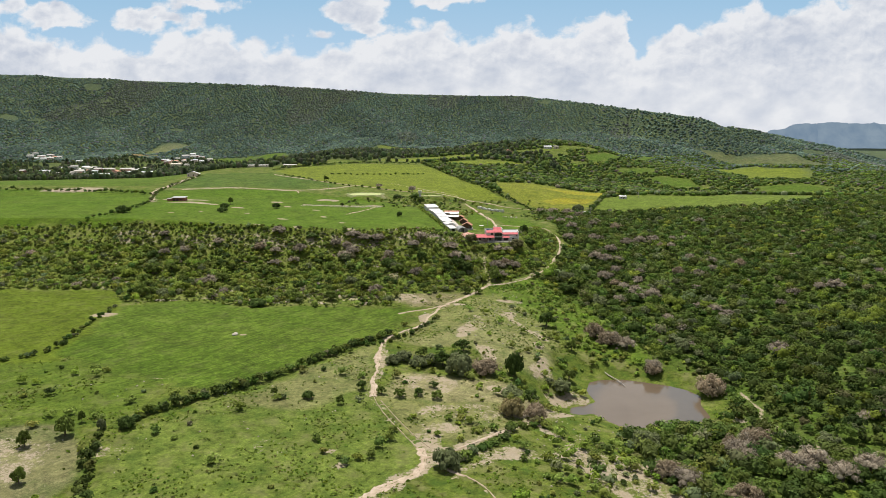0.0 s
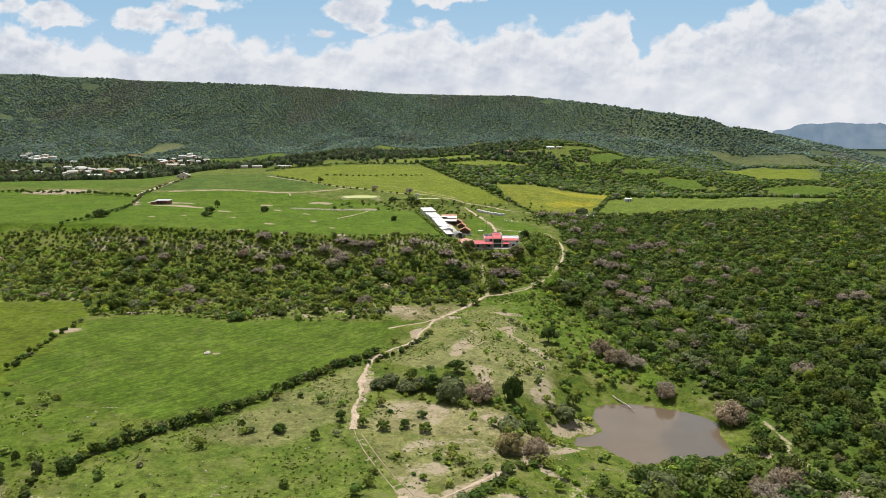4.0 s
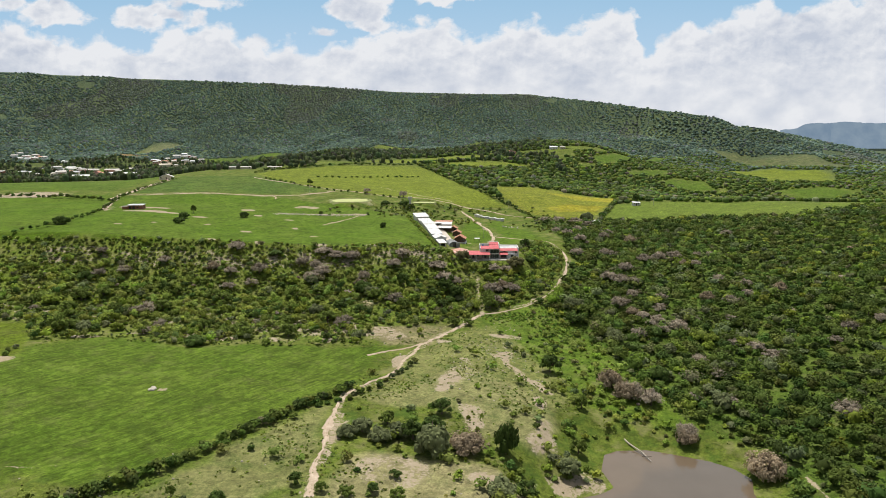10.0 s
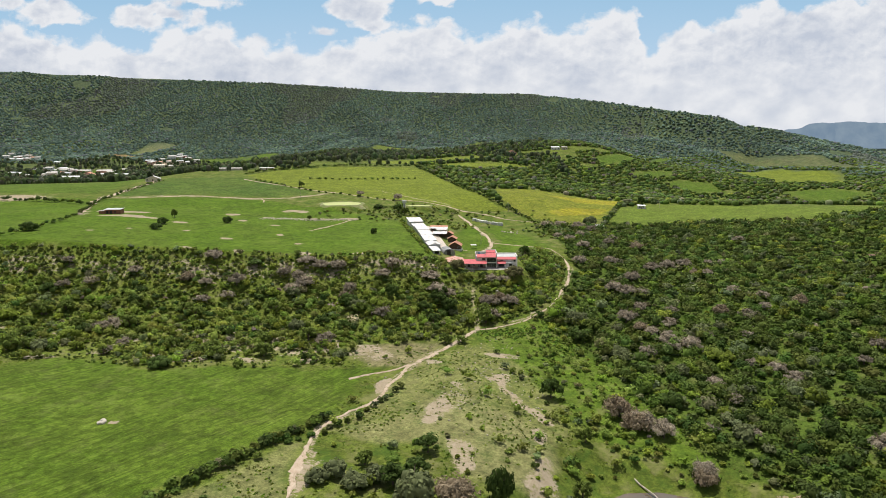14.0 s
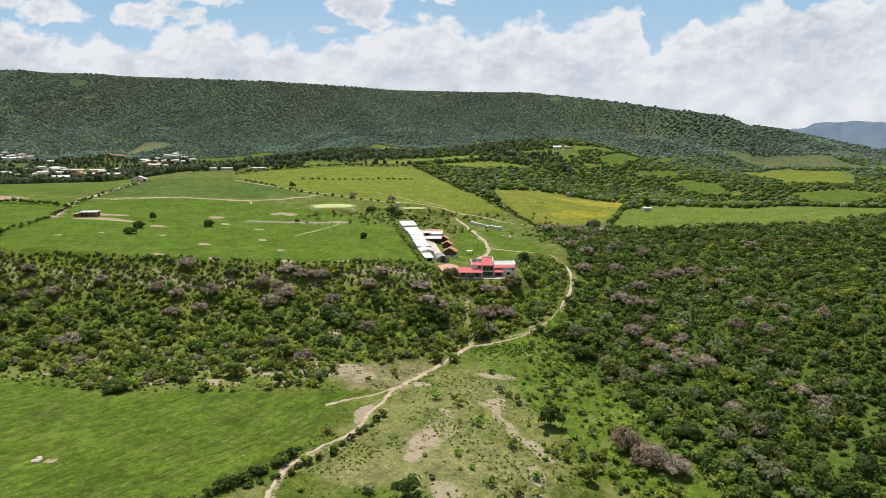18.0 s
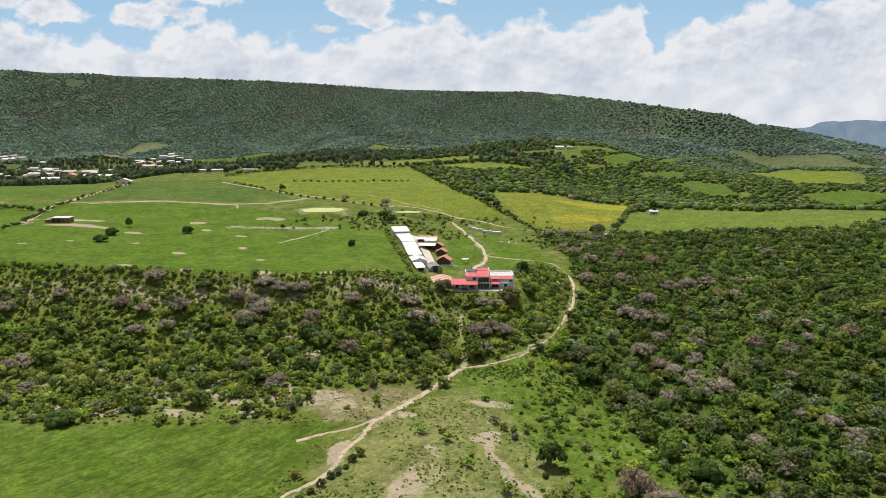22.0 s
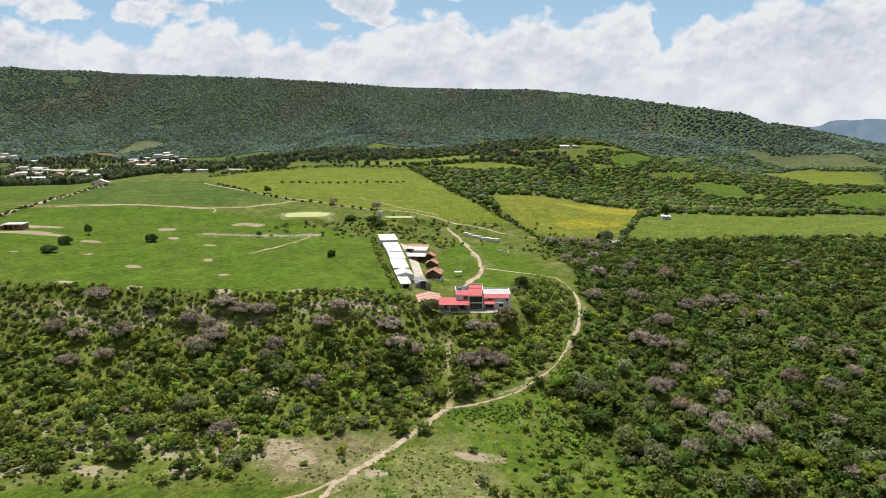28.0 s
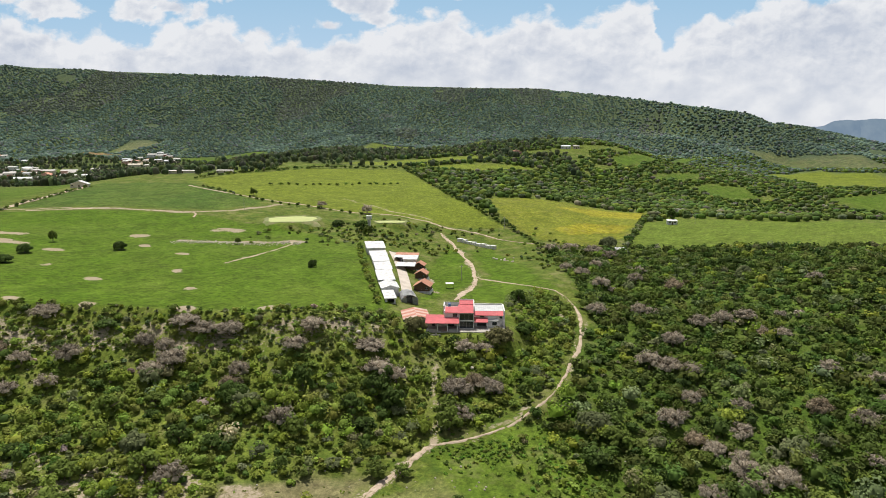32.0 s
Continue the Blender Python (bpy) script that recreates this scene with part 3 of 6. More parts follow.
def heaped(scale, shift, detail=4.0):
    """Rounded cauliflower heaps, 0 to 1."""
    c, mp = t.nodes.new("ShaderNodeTexCoord"), t.nodes.new("ShaderNodeMapping")
    mp.inputs["Location"].default_value, mp.inputs["Scale"].default_value = shift, (0.85, 1, 1.15)
    warp = node(t, "TexNoise", Scale=0.011, Detail=3.0)
    t.links.new(c.outputs["Object"], mp.inputs["Vector"])
    t.links.new(mp.outputs["Vector"], warp.inputs["Vector"])
    bend = t.nodes.new("ShaderNodeVectorMath")
    bend.operation = "MULTIPLY_ADD"
    bend.inputs[1].default_value = (90, 90, 90)
    t.links.new(warp.outputs["Color"], bend.inputs[0])
    t.links.new(mp.outputs["Vector"], bend.inputs[2])
    v = node(t, "TexVoronoi", Scale=scale, Detail=detail, Roughness=0.55, Lacunarity=2.2, Smoothness=0.45)
    v.feature, v.normalize = "SMOOTH_F1", True
    for k in ("Detail", "Roughness", "Lacunarity", "Smoothness", "Scale"):
        v.inputs[k].default_value = {"Detail": detail, "Roughness": 0.55, "Lacunarity": 2.2, "Smoothness": 0.45, "Scale": scale}[k]
    t.links.new(bend.outputs[0], v.inputs["Vector"])
    return math_node(t, "SUBTRACT", 1.0, v.outputs["Distance"])


ruffle = math_node(t, "SUBTRACT", noise_at(t, 0.005, 7, 0.6, (0.8, 1, 1.1)), 0.5)
puff, above = heaped(0.0075, (0, 0, 0)), heaped(0.0075, (12, 0, -26))
edge = math_node(t, "ADD", attribute(t, "cover").outputs["Fac"], math_node(t, "MULTIPLY", ruffle, 2.2))
edge = math_node(t, "ADD", edge, math_node(t, "MULTIPLY", math_node(t, "SUBTRACT", puff, 0.66), 3.3))
white = math_node(t, "MAXIMUM", ramp(t, edge, (-0.2, 0.45, 0, 0.96)), attribute(t, "haze").outputs["Fac"])
blue = mix(t, ramp(t, up, (0.06, 0.20, 0, 1)), (0.56, 0.74, 0.93), (0.36, 0.60, 0.83))
relief = math_node(t, "MULTIPLY", math_node(t, "SUBTRACT", puff, above), math_node(t, "SUBTRACT", 1.05, attribute(t, "haze").outputs["Fac"]))
light = math_node(t, "ADD", attribute(t, "shade").outputs["Fac"], math_node(t, "ADD", math_node(t, "MULTIPLY", ruffle, 0.9), math_node(t, "MULTIPLY", relief, 2.4)))
light = math_node(t, "ADD", light, ramp(t, edge, (1.1, 0.2, 0, 0.3)))
cloud = mix(t, ramp(t, light, (0.0, 1.0, 0, 1)), (0.60, 0.65, 0.755), (0.915, 0.925, 0.955))
glow = node(t, "Emission", Strength=0.82)
t.links.new(mix(t, white, blue, cloud), glow.inputs["Color"])
t.links.new(glow.outputs[0], t.nodes["Material Output"].inputs["Surface"])
me = bpy.data.meshes.new("sky_backdrop")
k = np.arange(su.size).reshape(su.shape)
fill_mesh(me, np.stack([su * SKY_Y, np.full(su.shape, SKY_Y), 102 + sv * SKY_Y], -1).reshape(-1, 3),
          np.stack([k[:-1, :-1], k[:-1, 1:], k[1:, 1:], k[1:, :-1]], -1).reshape(-1, 4), m)
give(me, "up", sv.reshape(-1, 1)), give(me, "cover", cover.reshape(-1, 1)), give(me, "shade", shade.reshape(-1, 1)), give(me, "haze", (0.9 * haze).reshape(-1, 1))
tagged(new("backdrop", me), "pale blue sky with heaped white cumulus clouds", "sky", kind="structure")

# The table mountain on the horizon, distance haze painted in as blue glow.
mx = np.linspace(1150, 3300, 220)
edge = np.interp(mx, [1150, 1640, 1700, 1770, 1840, 1950, 2400, 3300], [-60, 60, 118, 142, 158, 160, 150, 150]) + 6 * fractal(mx / 60, mx * 0, 4, 3)
foot = np.interp(mx, [1150, 3300], [-60, -60])
rows = [np.stack([mx + 30 * fractal(mx / 90, mx * 0 + v * 3, 3, 7), 3600 - 220 * (1 - v) + 40 * fractal(mx / 120, mx * 0 + v * 2, 3, 9), foot + (edge - foot) * v ** 1.6], -1) for v in np.linspace(0, 1, 24)]
v = np.stack(rows, 0)
k = np.arange(v.shape[0] * v.shape[1]).reshape(v.shape[:2])
m, t, p = material("painted blue haze")
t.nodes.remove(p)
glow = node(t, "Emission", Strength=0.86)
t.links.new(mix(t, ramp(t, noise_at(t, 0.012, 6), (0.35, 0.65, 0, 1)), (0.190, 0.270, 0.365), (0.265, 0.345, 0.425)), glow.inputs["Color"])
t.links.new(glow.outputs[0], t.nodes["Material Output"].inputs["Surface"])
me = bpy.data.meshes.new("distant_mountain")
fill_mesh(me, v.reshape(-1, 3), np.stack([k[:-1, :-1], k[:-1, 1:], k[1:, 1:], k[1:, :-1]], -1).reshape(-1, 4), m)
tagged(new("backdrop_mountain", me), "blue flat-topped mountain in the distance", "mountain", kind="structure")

# The pond: brown water that mirrors the sky.
m, t, p = material("muddy pond water")
t.links.new(mix(t, noise_at(t, 0.08, 3), (0.115, 0.085, 0.055), (0.15, 0.115, 0.08)), p.inputs["Base Color"])
p.inputs["Roughness"].default_value = 0.04
bump_node(t, p, noise_at(t, 2.2, 2, 0.5, (1, 0.5, 1)), 0.05, 0.05)
me = bpy.data.meshes.new("water")
px, py = np.meshgrid(np.arange(24, 82, 1.0), np.arange(148, 204, 1.0))
k = np.arange(px.size).reshape(px.shape)
fill_mesh(me, np.stack([px, py, px * 0], -1).reshape(-1, 3) * PLAN, np.stack([k[:-1, :-1], k[:-1, 1:], k[1:, 1:], k[1:, :-1]], -1).reshape(-1, 4), m)
tagged(new("water", me), "still brown pond water reflecting pale clouds", "pond", kind="structure")


# ---- plants ----
GREEN, DEEP, LIME, GREY, TAN, RUST, SAGE = (0.136, 0.184, 0.037), (0.074, 0.116, 0.026), (0.190, 0.245, 0.036), (0.375, 0.322, 0.245), (0.335, 0.280, 0.130), (0.300, 0.240, 0.160), (0.165, 0.190, 0.085)
BELT = [(-330, 262), (-164, 249), (-135.6, 254), (-125.5, 255.4), (-113.6, 237), (-98.6, 241.5), (-64.8, 237), (-48.3, 238), (-40.2, 240.5), (-31.8, 243.4), (-20, 245.7), (-17.2, 251.4), (-17.8, 260.6), (-3, 264.5), (11.2, 270), (16.5, 277), (19, 280), (30, 286), (36, 290.5), (42.5, 297.5), (47.5, 306), (51.5, 319), (55.5, 330), (57.5, 341), (57.3, 352), (48, 360), (38, 346), (38, 324), (12, 322), (6, 322), (-25, 309), (-85, 308), (-196, 303), (-330, 302)]
HILL = [(41, 287), (50, 274), (56, 256), (60, 240), (62, 226), (66, 214), (72, 204), (77, 194), (78, 184), (75, 166), (68, 163.5), (56, 162.5), (46, 158), (40, 146), (42, 130), (50, 104), (420, 104), (420, 470), (300, 462), (186, 412), (140, 441), (97, 447), (58, 428), (62, 400), (61, 353), (60.8, 341), (58.6, 330), (54.8, 318.5), (50.6, 305), (45, 296), (40, 290)]


def foliage(name, centres, radii, tints, quads, size, seed, mat, lobes=5, core=0.46, droop=0.25, lean=0.5, rings=(0, 60, 110), ruffle=0.5, slim=1.0):
    """Crowns made of leaf clumps: each clump a small bent card on one of a few uneven lobes."""
    rng, quads = np.random.default_rng(seed), int(quads)
    n = len(centres)
    centres, radii, tints = (np.asarray(a, float) for a in (centres, radii, tints))
    a, h = rng.random((n, lobes)) * 6.283, rng.random((n, lobes))
    spread = 0.62 * np.sqrt(rng.random((n, lobes)))
    lobe = np.stack([spread * np.cos(a), spread * np.sin(a), -0.15 + 0.55 * h], -1)
    lobe_r = 0.38 + 0.26 * rng.random((n, lobes))
    pick = rng.integers(0, lobes, (n, quads))
    rows = np.arange(n)[:, None]
    d = rng.normal(size=(n, quads, 3))
    d[..., 2] = np.abs(d[..., 2]) * 1.1 - droop
    d /= np.linalg.norm(d, axis=-1, keepdims=True)
    depth = 0.8 + 0.3 * rng.random((n, quads, 1))
    pos = centres[:, None] + radii[:, None] * (lobe[rows, pick] + d * lobe_r[rows, pick][..., None] * depth)
    nrm = d + ruffle * rng.normal(size=d.shape)
    nrm[..., 2] += lean
    nrm /= np.linalg.norm(nrm, axis=-1, keepdims=True)
    side = np.cross(nrm, rng.normal(size=d.shape))
    side /= np.linalg.norm(side, axis=-1, keepdims=True)
    up = np.cross(nrm, side)
    s = np.broadcast_to(np.asarray(size, float).reshape(-1, 1, 1), (n, quads, 1)) * (0.55 + 0.75 * rng.random((n, quads, 1)))
    corners = []
    for cu, cv in ((-1, -0.7), (0.8, -1), (1, 0.8), (-0.7, 1)):
        k = 0.65 + 0.6 * rng.random((n, quads, 1))
        corners.append(pos + s * k * (cu * side + cv * slim * up) - nrm * s * 0.25 * k)
    v = np.stack(corners, 2).reshape(-1, 3)
    c = np.repeat(tints, quads * 4, 0)
    f = np.arange(n * quads * 4).reshape(-1, 4)
    if core:        # the leaf mass inside: a lumpy cap under the clumps
        seg, tall = 5, len(rings)
        pol, azi = np.meshgrid(np.radians(rings), np.arange(seg) * 6.2832 / seg, indexing="ij")
        cap = np.stack([np.sin(pol) * np.cos(azi), np.sin(pol) * np.sin(azi), np.cos(pol)], -1)
        k = 1 + 0.36 * (rng.random((n, tall, seg, 1)) - 0.5)
        k[:, 0] = k[:, :1, :1, 0]
        cv = centres[:, None, None] + radii[:, None, None] * core * cap[None] * k
        g = np.arange(tall * seg).reshape(tall, seg)
        g2 = np.roll(g, -1, 1)
        sides = np.stack([g[:-1], g[1:], g2[1:], g2[:-1]], -1).reshape(-1, 4)
        f = np.concatenate([f, (len(v) + np.arange(n)[:, None, None] * tall * seg + sides[None]).reshape(-1, 4)])
        v, c = np.concatenate([v, cv.reshape(-1, 3)]), np.concatenate([c, np.repeat(tints, tall * seg, 0)])
    me = bpy.data.meshes.new(name)
    fill_mesh(me, v, f, mat)
    me.polygons.foreach_set("use_smooth", np.ones(len(f), bool))
    give(me, "tint", np.c_[c, np.ones(len(c))])
    return me


def scatter(x0, x1, y0, y1, spacing, seed):
    rng = np.random.default_rng(seed)
    x, y = np.meshgrid(np.arange(x0, x1, spacing), np.arange(y0, y1, spacing))
    x, y = (a + spacing * 0.9 * (rng.random(a.shape) - 0.5) for a in (x, y))
    return x.ravel(), y.ravel(), rng


def tints_for(n, rng, table):
    """A tint for each plant, by shares of the kinds, then drifting a little."""
    kinds, shares = np.array([k for k, _ in table]), np.array([s for _, s in table], float)
    c = kinds[rng.choice(len(kinds), n, p=shares / shares.sum())]
    return c * (0.62 + 0.76 * rng.random((n, 1))) * (0.88 + 0.24 * rng.random((n, 3)))


def track_clear(x, y):
    return np.min([line_distance(x, y, line) - half for line, half in TRACKS.values()], axis=0)


def sheet_z(x, y):
    """Height of the ground sheet itself, between its corners."""
    i, j = np.clip(np.searchsorted(gx, x) - 1, 0, len(gx) - 2), np.clip(np.searchsorted(gy, y) - 1, 0, len(gy) - 2)
    u, v = (x - gx[i]) / (gx[i + 1] - gx[i]), (y - gy[j]) / (gy[j + 1] - gy[j])
    return (GZ[j, i] * (1 - u) + GZ[j, i + 1] * u) * (1 - v) + (GZ[j + 1, i] * (1 - u) + GZ[j + 1, i + 1] * u) * v


def stuff(name, label, category, x, y, width, height, tints, quads, size, seed, mat=None, lobes=5, core=0.46, lean=0.5, rings=(0, 60, 110), ruffle=0.32):
    z = sheet_z(x, y)
    me = foliage(name, np.stack([x * PLAN, y * PLAN, z * PLAN + height * 0.42], -1), np.stack([width, width, height * 0.62], -1), tints, quads, size, seed, mat or LEAF, lobes, core, lean=lean, rings=rings, ruffle=ruffle)
    return tagged(new(name, me), label, category, kind="stuff")


BUSH_MIX = [((0.186, 0.236, 0.048), 6.0), (DEEP, 1.2), (LIME, 2.0), (GREY, 0.05), (SAGE, 0.9)]
HILL_MIX = [((0.112, 0.154, 0.034), 5.5), (DEEP, 3.2), (LIME, 0.8), (GREY, 0.05), (SAGE, 1.2)]
# Scrub on the scarp.
x, y, rng = scatter(-210, 60, 238, 364, 2.2, 11)
d = inside_distance(x, y, BELT)
patchy = wobble(x, y, 9, 4)
keep = (d > 0) & (track_clear(x, y) > 0.7) & (line_distance(x, y, [(18, 276), (19, 290), (18.6, 307)]) > 2) & (patchy > -0.85 + 0.55 * (1 - sm(-6, 8, y - 250)) * (x < -16)) & (rng.random(len(x)) < 0.95)
keep &= ~((np.abs(x - 24) < 16) & (np.abs(y - 322) < 9))
x, y = x[keep], y[keep]
w = (1.0 + 2.3 * rng.random(len(x)) ** 2.1) * (1 - 0.3 * sm(288, 302, y) * (x < 5))
stuff("scarp_thicket", "dense green thorn scrub covering the slope", "bushes", x, y, w, w * (1.2 + 0.5 * rng.random(len(x))), tints_for(len(x), rng, BUSH_MIX), 88, 0.28, 1, None, 4, 0.52, 0.35)
# Low undergrowth between the bushes of the scarp.
x, y, rng = scatter(-150, 58, 237, 362, 1.5, 111)
keep = (inside_distance(x, y, BELT) > 0) & (track_clear(x, y) > 0.5) & (rng.random(len(x)) < 0.4 + 0.4 * sm(276, 290, y)) & ~((np.abs(x - 24) < 15) & (np.abs(y - 322) < 8))
x, y = x[keep], y[keep]
w = 0.45 + 0.8 * rng.random(len(x)) ** 1.6
stuff("scarp_undergrowth", "low green weeds and shrubs between thorn bushes", "bushes", x, y, w, w * 1.1, tints_for(len(x), rng, [(GREEN, 5), (LIME, 2.0), (SAGE, 1.6), (DEEP, 2)]), 13, 0.26, 112, None, 3, 0.5)
# Scrub on the hill across the gully.
HILL_PATH = [(83, 182), (81, 167), (79, 154), (82, 148), (86, 143), (98, 138)]
for near, step, quads, size, lobes, seed in ((True, 3.9, 124, 0.38, 6, 12), (False, 3.2, 40, 0.52, 5, 18)):
    x, y, rng = scatter(20, 300, 90, 465, step, seed)
    keep = ((y < 300) == near) & (inside_distance(x, y, HILL) > 0.2) & (track_clear(x, y) > 1.4) & (x < 78 + 0.62 * y) & (line_distance(x, y, HILL_PATH) > 1.6 + 1.0 * (y < 160))
    keep &= wobble(x, y, 11, 7) > (-0.75 + 0.5 * (1 - sm(30, 80, x)) * sm(200, 220, y) * (1 - sm(270, 300, y)) if near else -0.95)
    x, y = x[keep], y[keep]
    w = (2.0 + 3.0 * rng.random(len(x)) ** 1.8) * (1 if near else 0.84)
    # Tints fall to about two thirds at the near right.
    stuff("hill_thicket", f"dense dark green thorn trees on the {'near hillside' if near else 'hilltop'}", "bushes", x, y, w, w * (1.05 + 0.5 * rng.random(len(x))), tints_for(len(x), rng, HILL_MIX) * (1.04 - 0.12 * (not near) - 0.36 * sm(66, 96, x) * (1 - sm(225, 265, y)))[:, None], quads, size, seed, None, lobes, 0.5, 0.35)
# Low undergrowth between the trees of the near hillside.
x, y, rng = scatter(30, 230, 100, 330, 2.3, 113)
keep = (inside_distance(x, y, HILL) > 0.2) & (track_clear(x, y) > 0.8) & (x < 78 + 0.62 * y) & (rng.random(len(x)) < 0.6) & (line_distance(x, y, HILL_PATH) > 0.9)
x, y = x[keep], y[keep]
w = 0.6 + 1.3 * rng.random(len(x)) ** 1.5
# Tints drop at the near right here too, by less.
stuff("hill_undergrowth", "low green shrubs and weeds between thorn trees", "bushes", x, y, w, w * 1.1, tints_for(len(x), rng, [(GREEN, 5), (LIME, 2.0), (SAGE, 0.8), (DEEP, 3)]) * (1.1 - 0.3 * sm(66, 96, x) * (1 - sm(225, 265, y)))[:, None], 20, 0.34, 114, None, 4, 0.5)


def hedge(name, label, line, width, height, seed, table, gap=0.0, quads=90, size=0.37):
    p = smooth_line(line, 1.25 if not gap else gap)
    rng = np.random.default_rng(seed)
    x, y = p[:, 0] + 0.5 * rng.normal(size=len(p)), p[:, 1] + 0.5 * rng.normal(size=len(p))
    w = width * (0.6 + 0.8 * rng.random(len(p)))
    stuff(name, label, "hedge", x, y, w, w * height / width * (0.8 + 0.4 * rng.random(len(p))), tints_for(len(p), rng, table), quads, size, seed)


HEDGE_MIX = [(GREEN, 3), (DEEP, 4), (SAGE, 0.6)]
hedge("field_hedge", "long dense dark green hedge between two pastures", [(-66, 137), (-58, 148), (-46.5, 161), (-35, 180), (-17, 211)], 1.8, 2.6, 31, HEDGE_MIX)
hedge("field_hedge", "loose row of thorn bushes along a pasture edge", [(-60, 100), (-61, 108), (-68, 124), (-69, 131)], 1.5, 2.2, 32, HEDGE_MIX)
hedge("field_hedge", "broken hedge of thorn bushes between two pastures", [(-116, 172), (-108, 178), (-108, 192), (-111, 211), (-112, 230)], 1.2, 1.8, 33, HEDGE_MIX, 2.2)
hedge("field_hedge", "hedge of dark bushes beside the upper track", [(-172, 300), (-159, 305), (-154, 330), (-160, 372), (-176, 420), (-186, 458), (-186, 505), (-188, 540)], 1.6, 2.4, 34, HEDGE_MIX, 3.6, 60)
hedge("field_hedge", "row of small round bushes across a pale field", [(-89, 556), (-58, 569), (-14, 590)], 1.8, 2.2, 35, HEDGE_MIX, 5.0, 50, 0.5)
hedge("field_hedge", "long hedge line between the pale fields", [(-17, 664), (-1, 611), (19, 536), (33, 498), (53, 455), (59, 438)], 1.7, 2.4, 36, HEDGE_MIX, 3.2, 50, 0.5)
hedge("field_hedge", "scattered hedge along an earth track", [(-124, 540), (-96, 515), (-72, 496), (-35, 482), (-21, 476)], 1.5, 2.2, 37, HEDGE_MIX, 6.0, 50, 0.5)
hedge("field_hedge", "dark hedge beside the yellow field", [(124, 520), (113, 489), (101, 463), (97, 450)], 2.2, 2.8, 38, HEDGE_MIX, 2.0, 60, 0.5)
hedge("field_hedge", "low bushes along a worn track", [(2, 124), (8, 131), (15, 141), (21, 149)], 1.8, 2.0, 39, HEDGE_MIX, 1.8)
hedge("field_hedge", "bushes along the rutted track", [(-22, 197), (-14, 205), (-9, 214), (-6, 221), (-1, 230)], 1.4, 2.0, 40, HEDGE_MIX, 2.6)
hedge("field_hedge", "overgrown wall of bushes beside the white sheds", [(-14, 405), (-8, 372), (-1.6, 345), (2.5, 328)], 1.3, 1.8, 41, BUSH_MIX, 2.4)
hedge("field_hedge", "row of dark trees across the left pastures", [(-420, 470), (-300, 452), (-215, 440), (-180, 425)], 2.2, 3.2, 42, HEDGE_MIX, 4.0, 50, 0.6)
hedge("field_hedge", "bushes at the edge of the far green field", [(-27, 677), (-84, 663), (-126, 607), (-141, 570)], 2.2, 3.2, 43, HEDGE_MIX, 3.4, 50, 0.6)

# Thin scrub on the broken ground by the pond and along the gully.
x, y, rng = scatter(-100, 84, 100, 292, 2.6, 13)
amount = 0.08 + 1.0 * bump(x, y, 42, 134, 24, 26) + 1.3 * bump(x, y, 51, 246, 14, 38) + 0.1 * bump(x, y, -8, 166, 18, 9) + 0.9 * bump(x, y, 30, 182, 9, 16) + 0.9 * bump(x, y, 66, 207, 15, 12) + 0.8 * bump(x, y, 14, 142, 12, 5) + 0.3 * bump(x, y, 10, 178, 14, 12) + 0.3 * bump(x, y, -60, 146, 12, 8)
fields = np.max([inside_distance(x, y, ring) for ring, *_ in FIELDS[:2]], axis=0)
amount = amount * (0.35 + 1.3 * sm(-0.2, 0.6, wobble(x, y, 7, 3)))
keep = (rng.random(len(x)) < amount) & (track_clear(x, y) > 1.0) & (inside_distance(x, y, POND) < -1.5) & ~((np.abs(x - 37) < 7) & (np.abs(y - 169) < 12)) & (inside_distance(x, y, HILL) < 0) & (fields < -1) & (inside_distance(x, y, BELT) < 0)
x, y = x[keep], y[keep]
w = 0.6 + 2.4 * rng.random(len(x)) ** 1.8
stuff("pasture_scrub", "scattered low thorn bushes on grazed ground", "bushes", x, y, w, w * 1.3, tints_for(len(x), rng, BUSH_MIX), 70, 0.32, 3)
# Weeds and bushes round the yard, the basins and the track behind the house.
x, y, rng = scatter(-60, 80, 395, 476, 3.0, 14)
amount = 0.75 * bump(x, y, -18, 432, 14, 17) + 0.7 * bump(x, y, 4, 428, 20, 12) + 1.0 * bump(x, y, 62, 424, 9, 26) + 0.5 * bump(x, y, 20, 460, 30, 8) + 0.25 * bump(x, y, -45, 425, 20, 16)
keep = (rng.random(len(x)) < amount) & (track_clear(x, y) > 1.2) & ~((x > -13) & (x < 12) & (y < 414)) & (np.hypot((x + 50) / 16, (y - 450) / 12) > 1) & (np.hypot((x + 8) / 9, (y - 455) / 6) > 1)
x, y = x[keep], y[keep]
w = 0.7 + 1.5 * rng.random(len(x)) ** 1.7
stuff("yard_scrub", "scattered bushes and weeds behind the farm", "bushes", x, y, w, w * 1.2, tints_for(len(x), rng, BUSH_MIX), 60, 0.4, 4)

VILLAGE_SITES = [(-397, 804), (-513, 959), (-486, 944), (-417, 912), (-401, 843), (-385, 851), (-422, 977), (-359, 836), (-460, 874), (-448, 921), (-503, 971), (-543, 1034), (-433, 1078), (-394, 1020), (-416, 1119), (-389, 1114), (-370, 1069), (-607, 1046), (-594, 1034), (-194, 537), (-162, 611), (-140, 609)]
# Woods between the far fields, round the village and over the ridge.
def clear_of_fields(x, y, margin):
    return np.max([inside_distance(x, y, ring) for ring, *_ in FIELDS], axis=0) < -margin


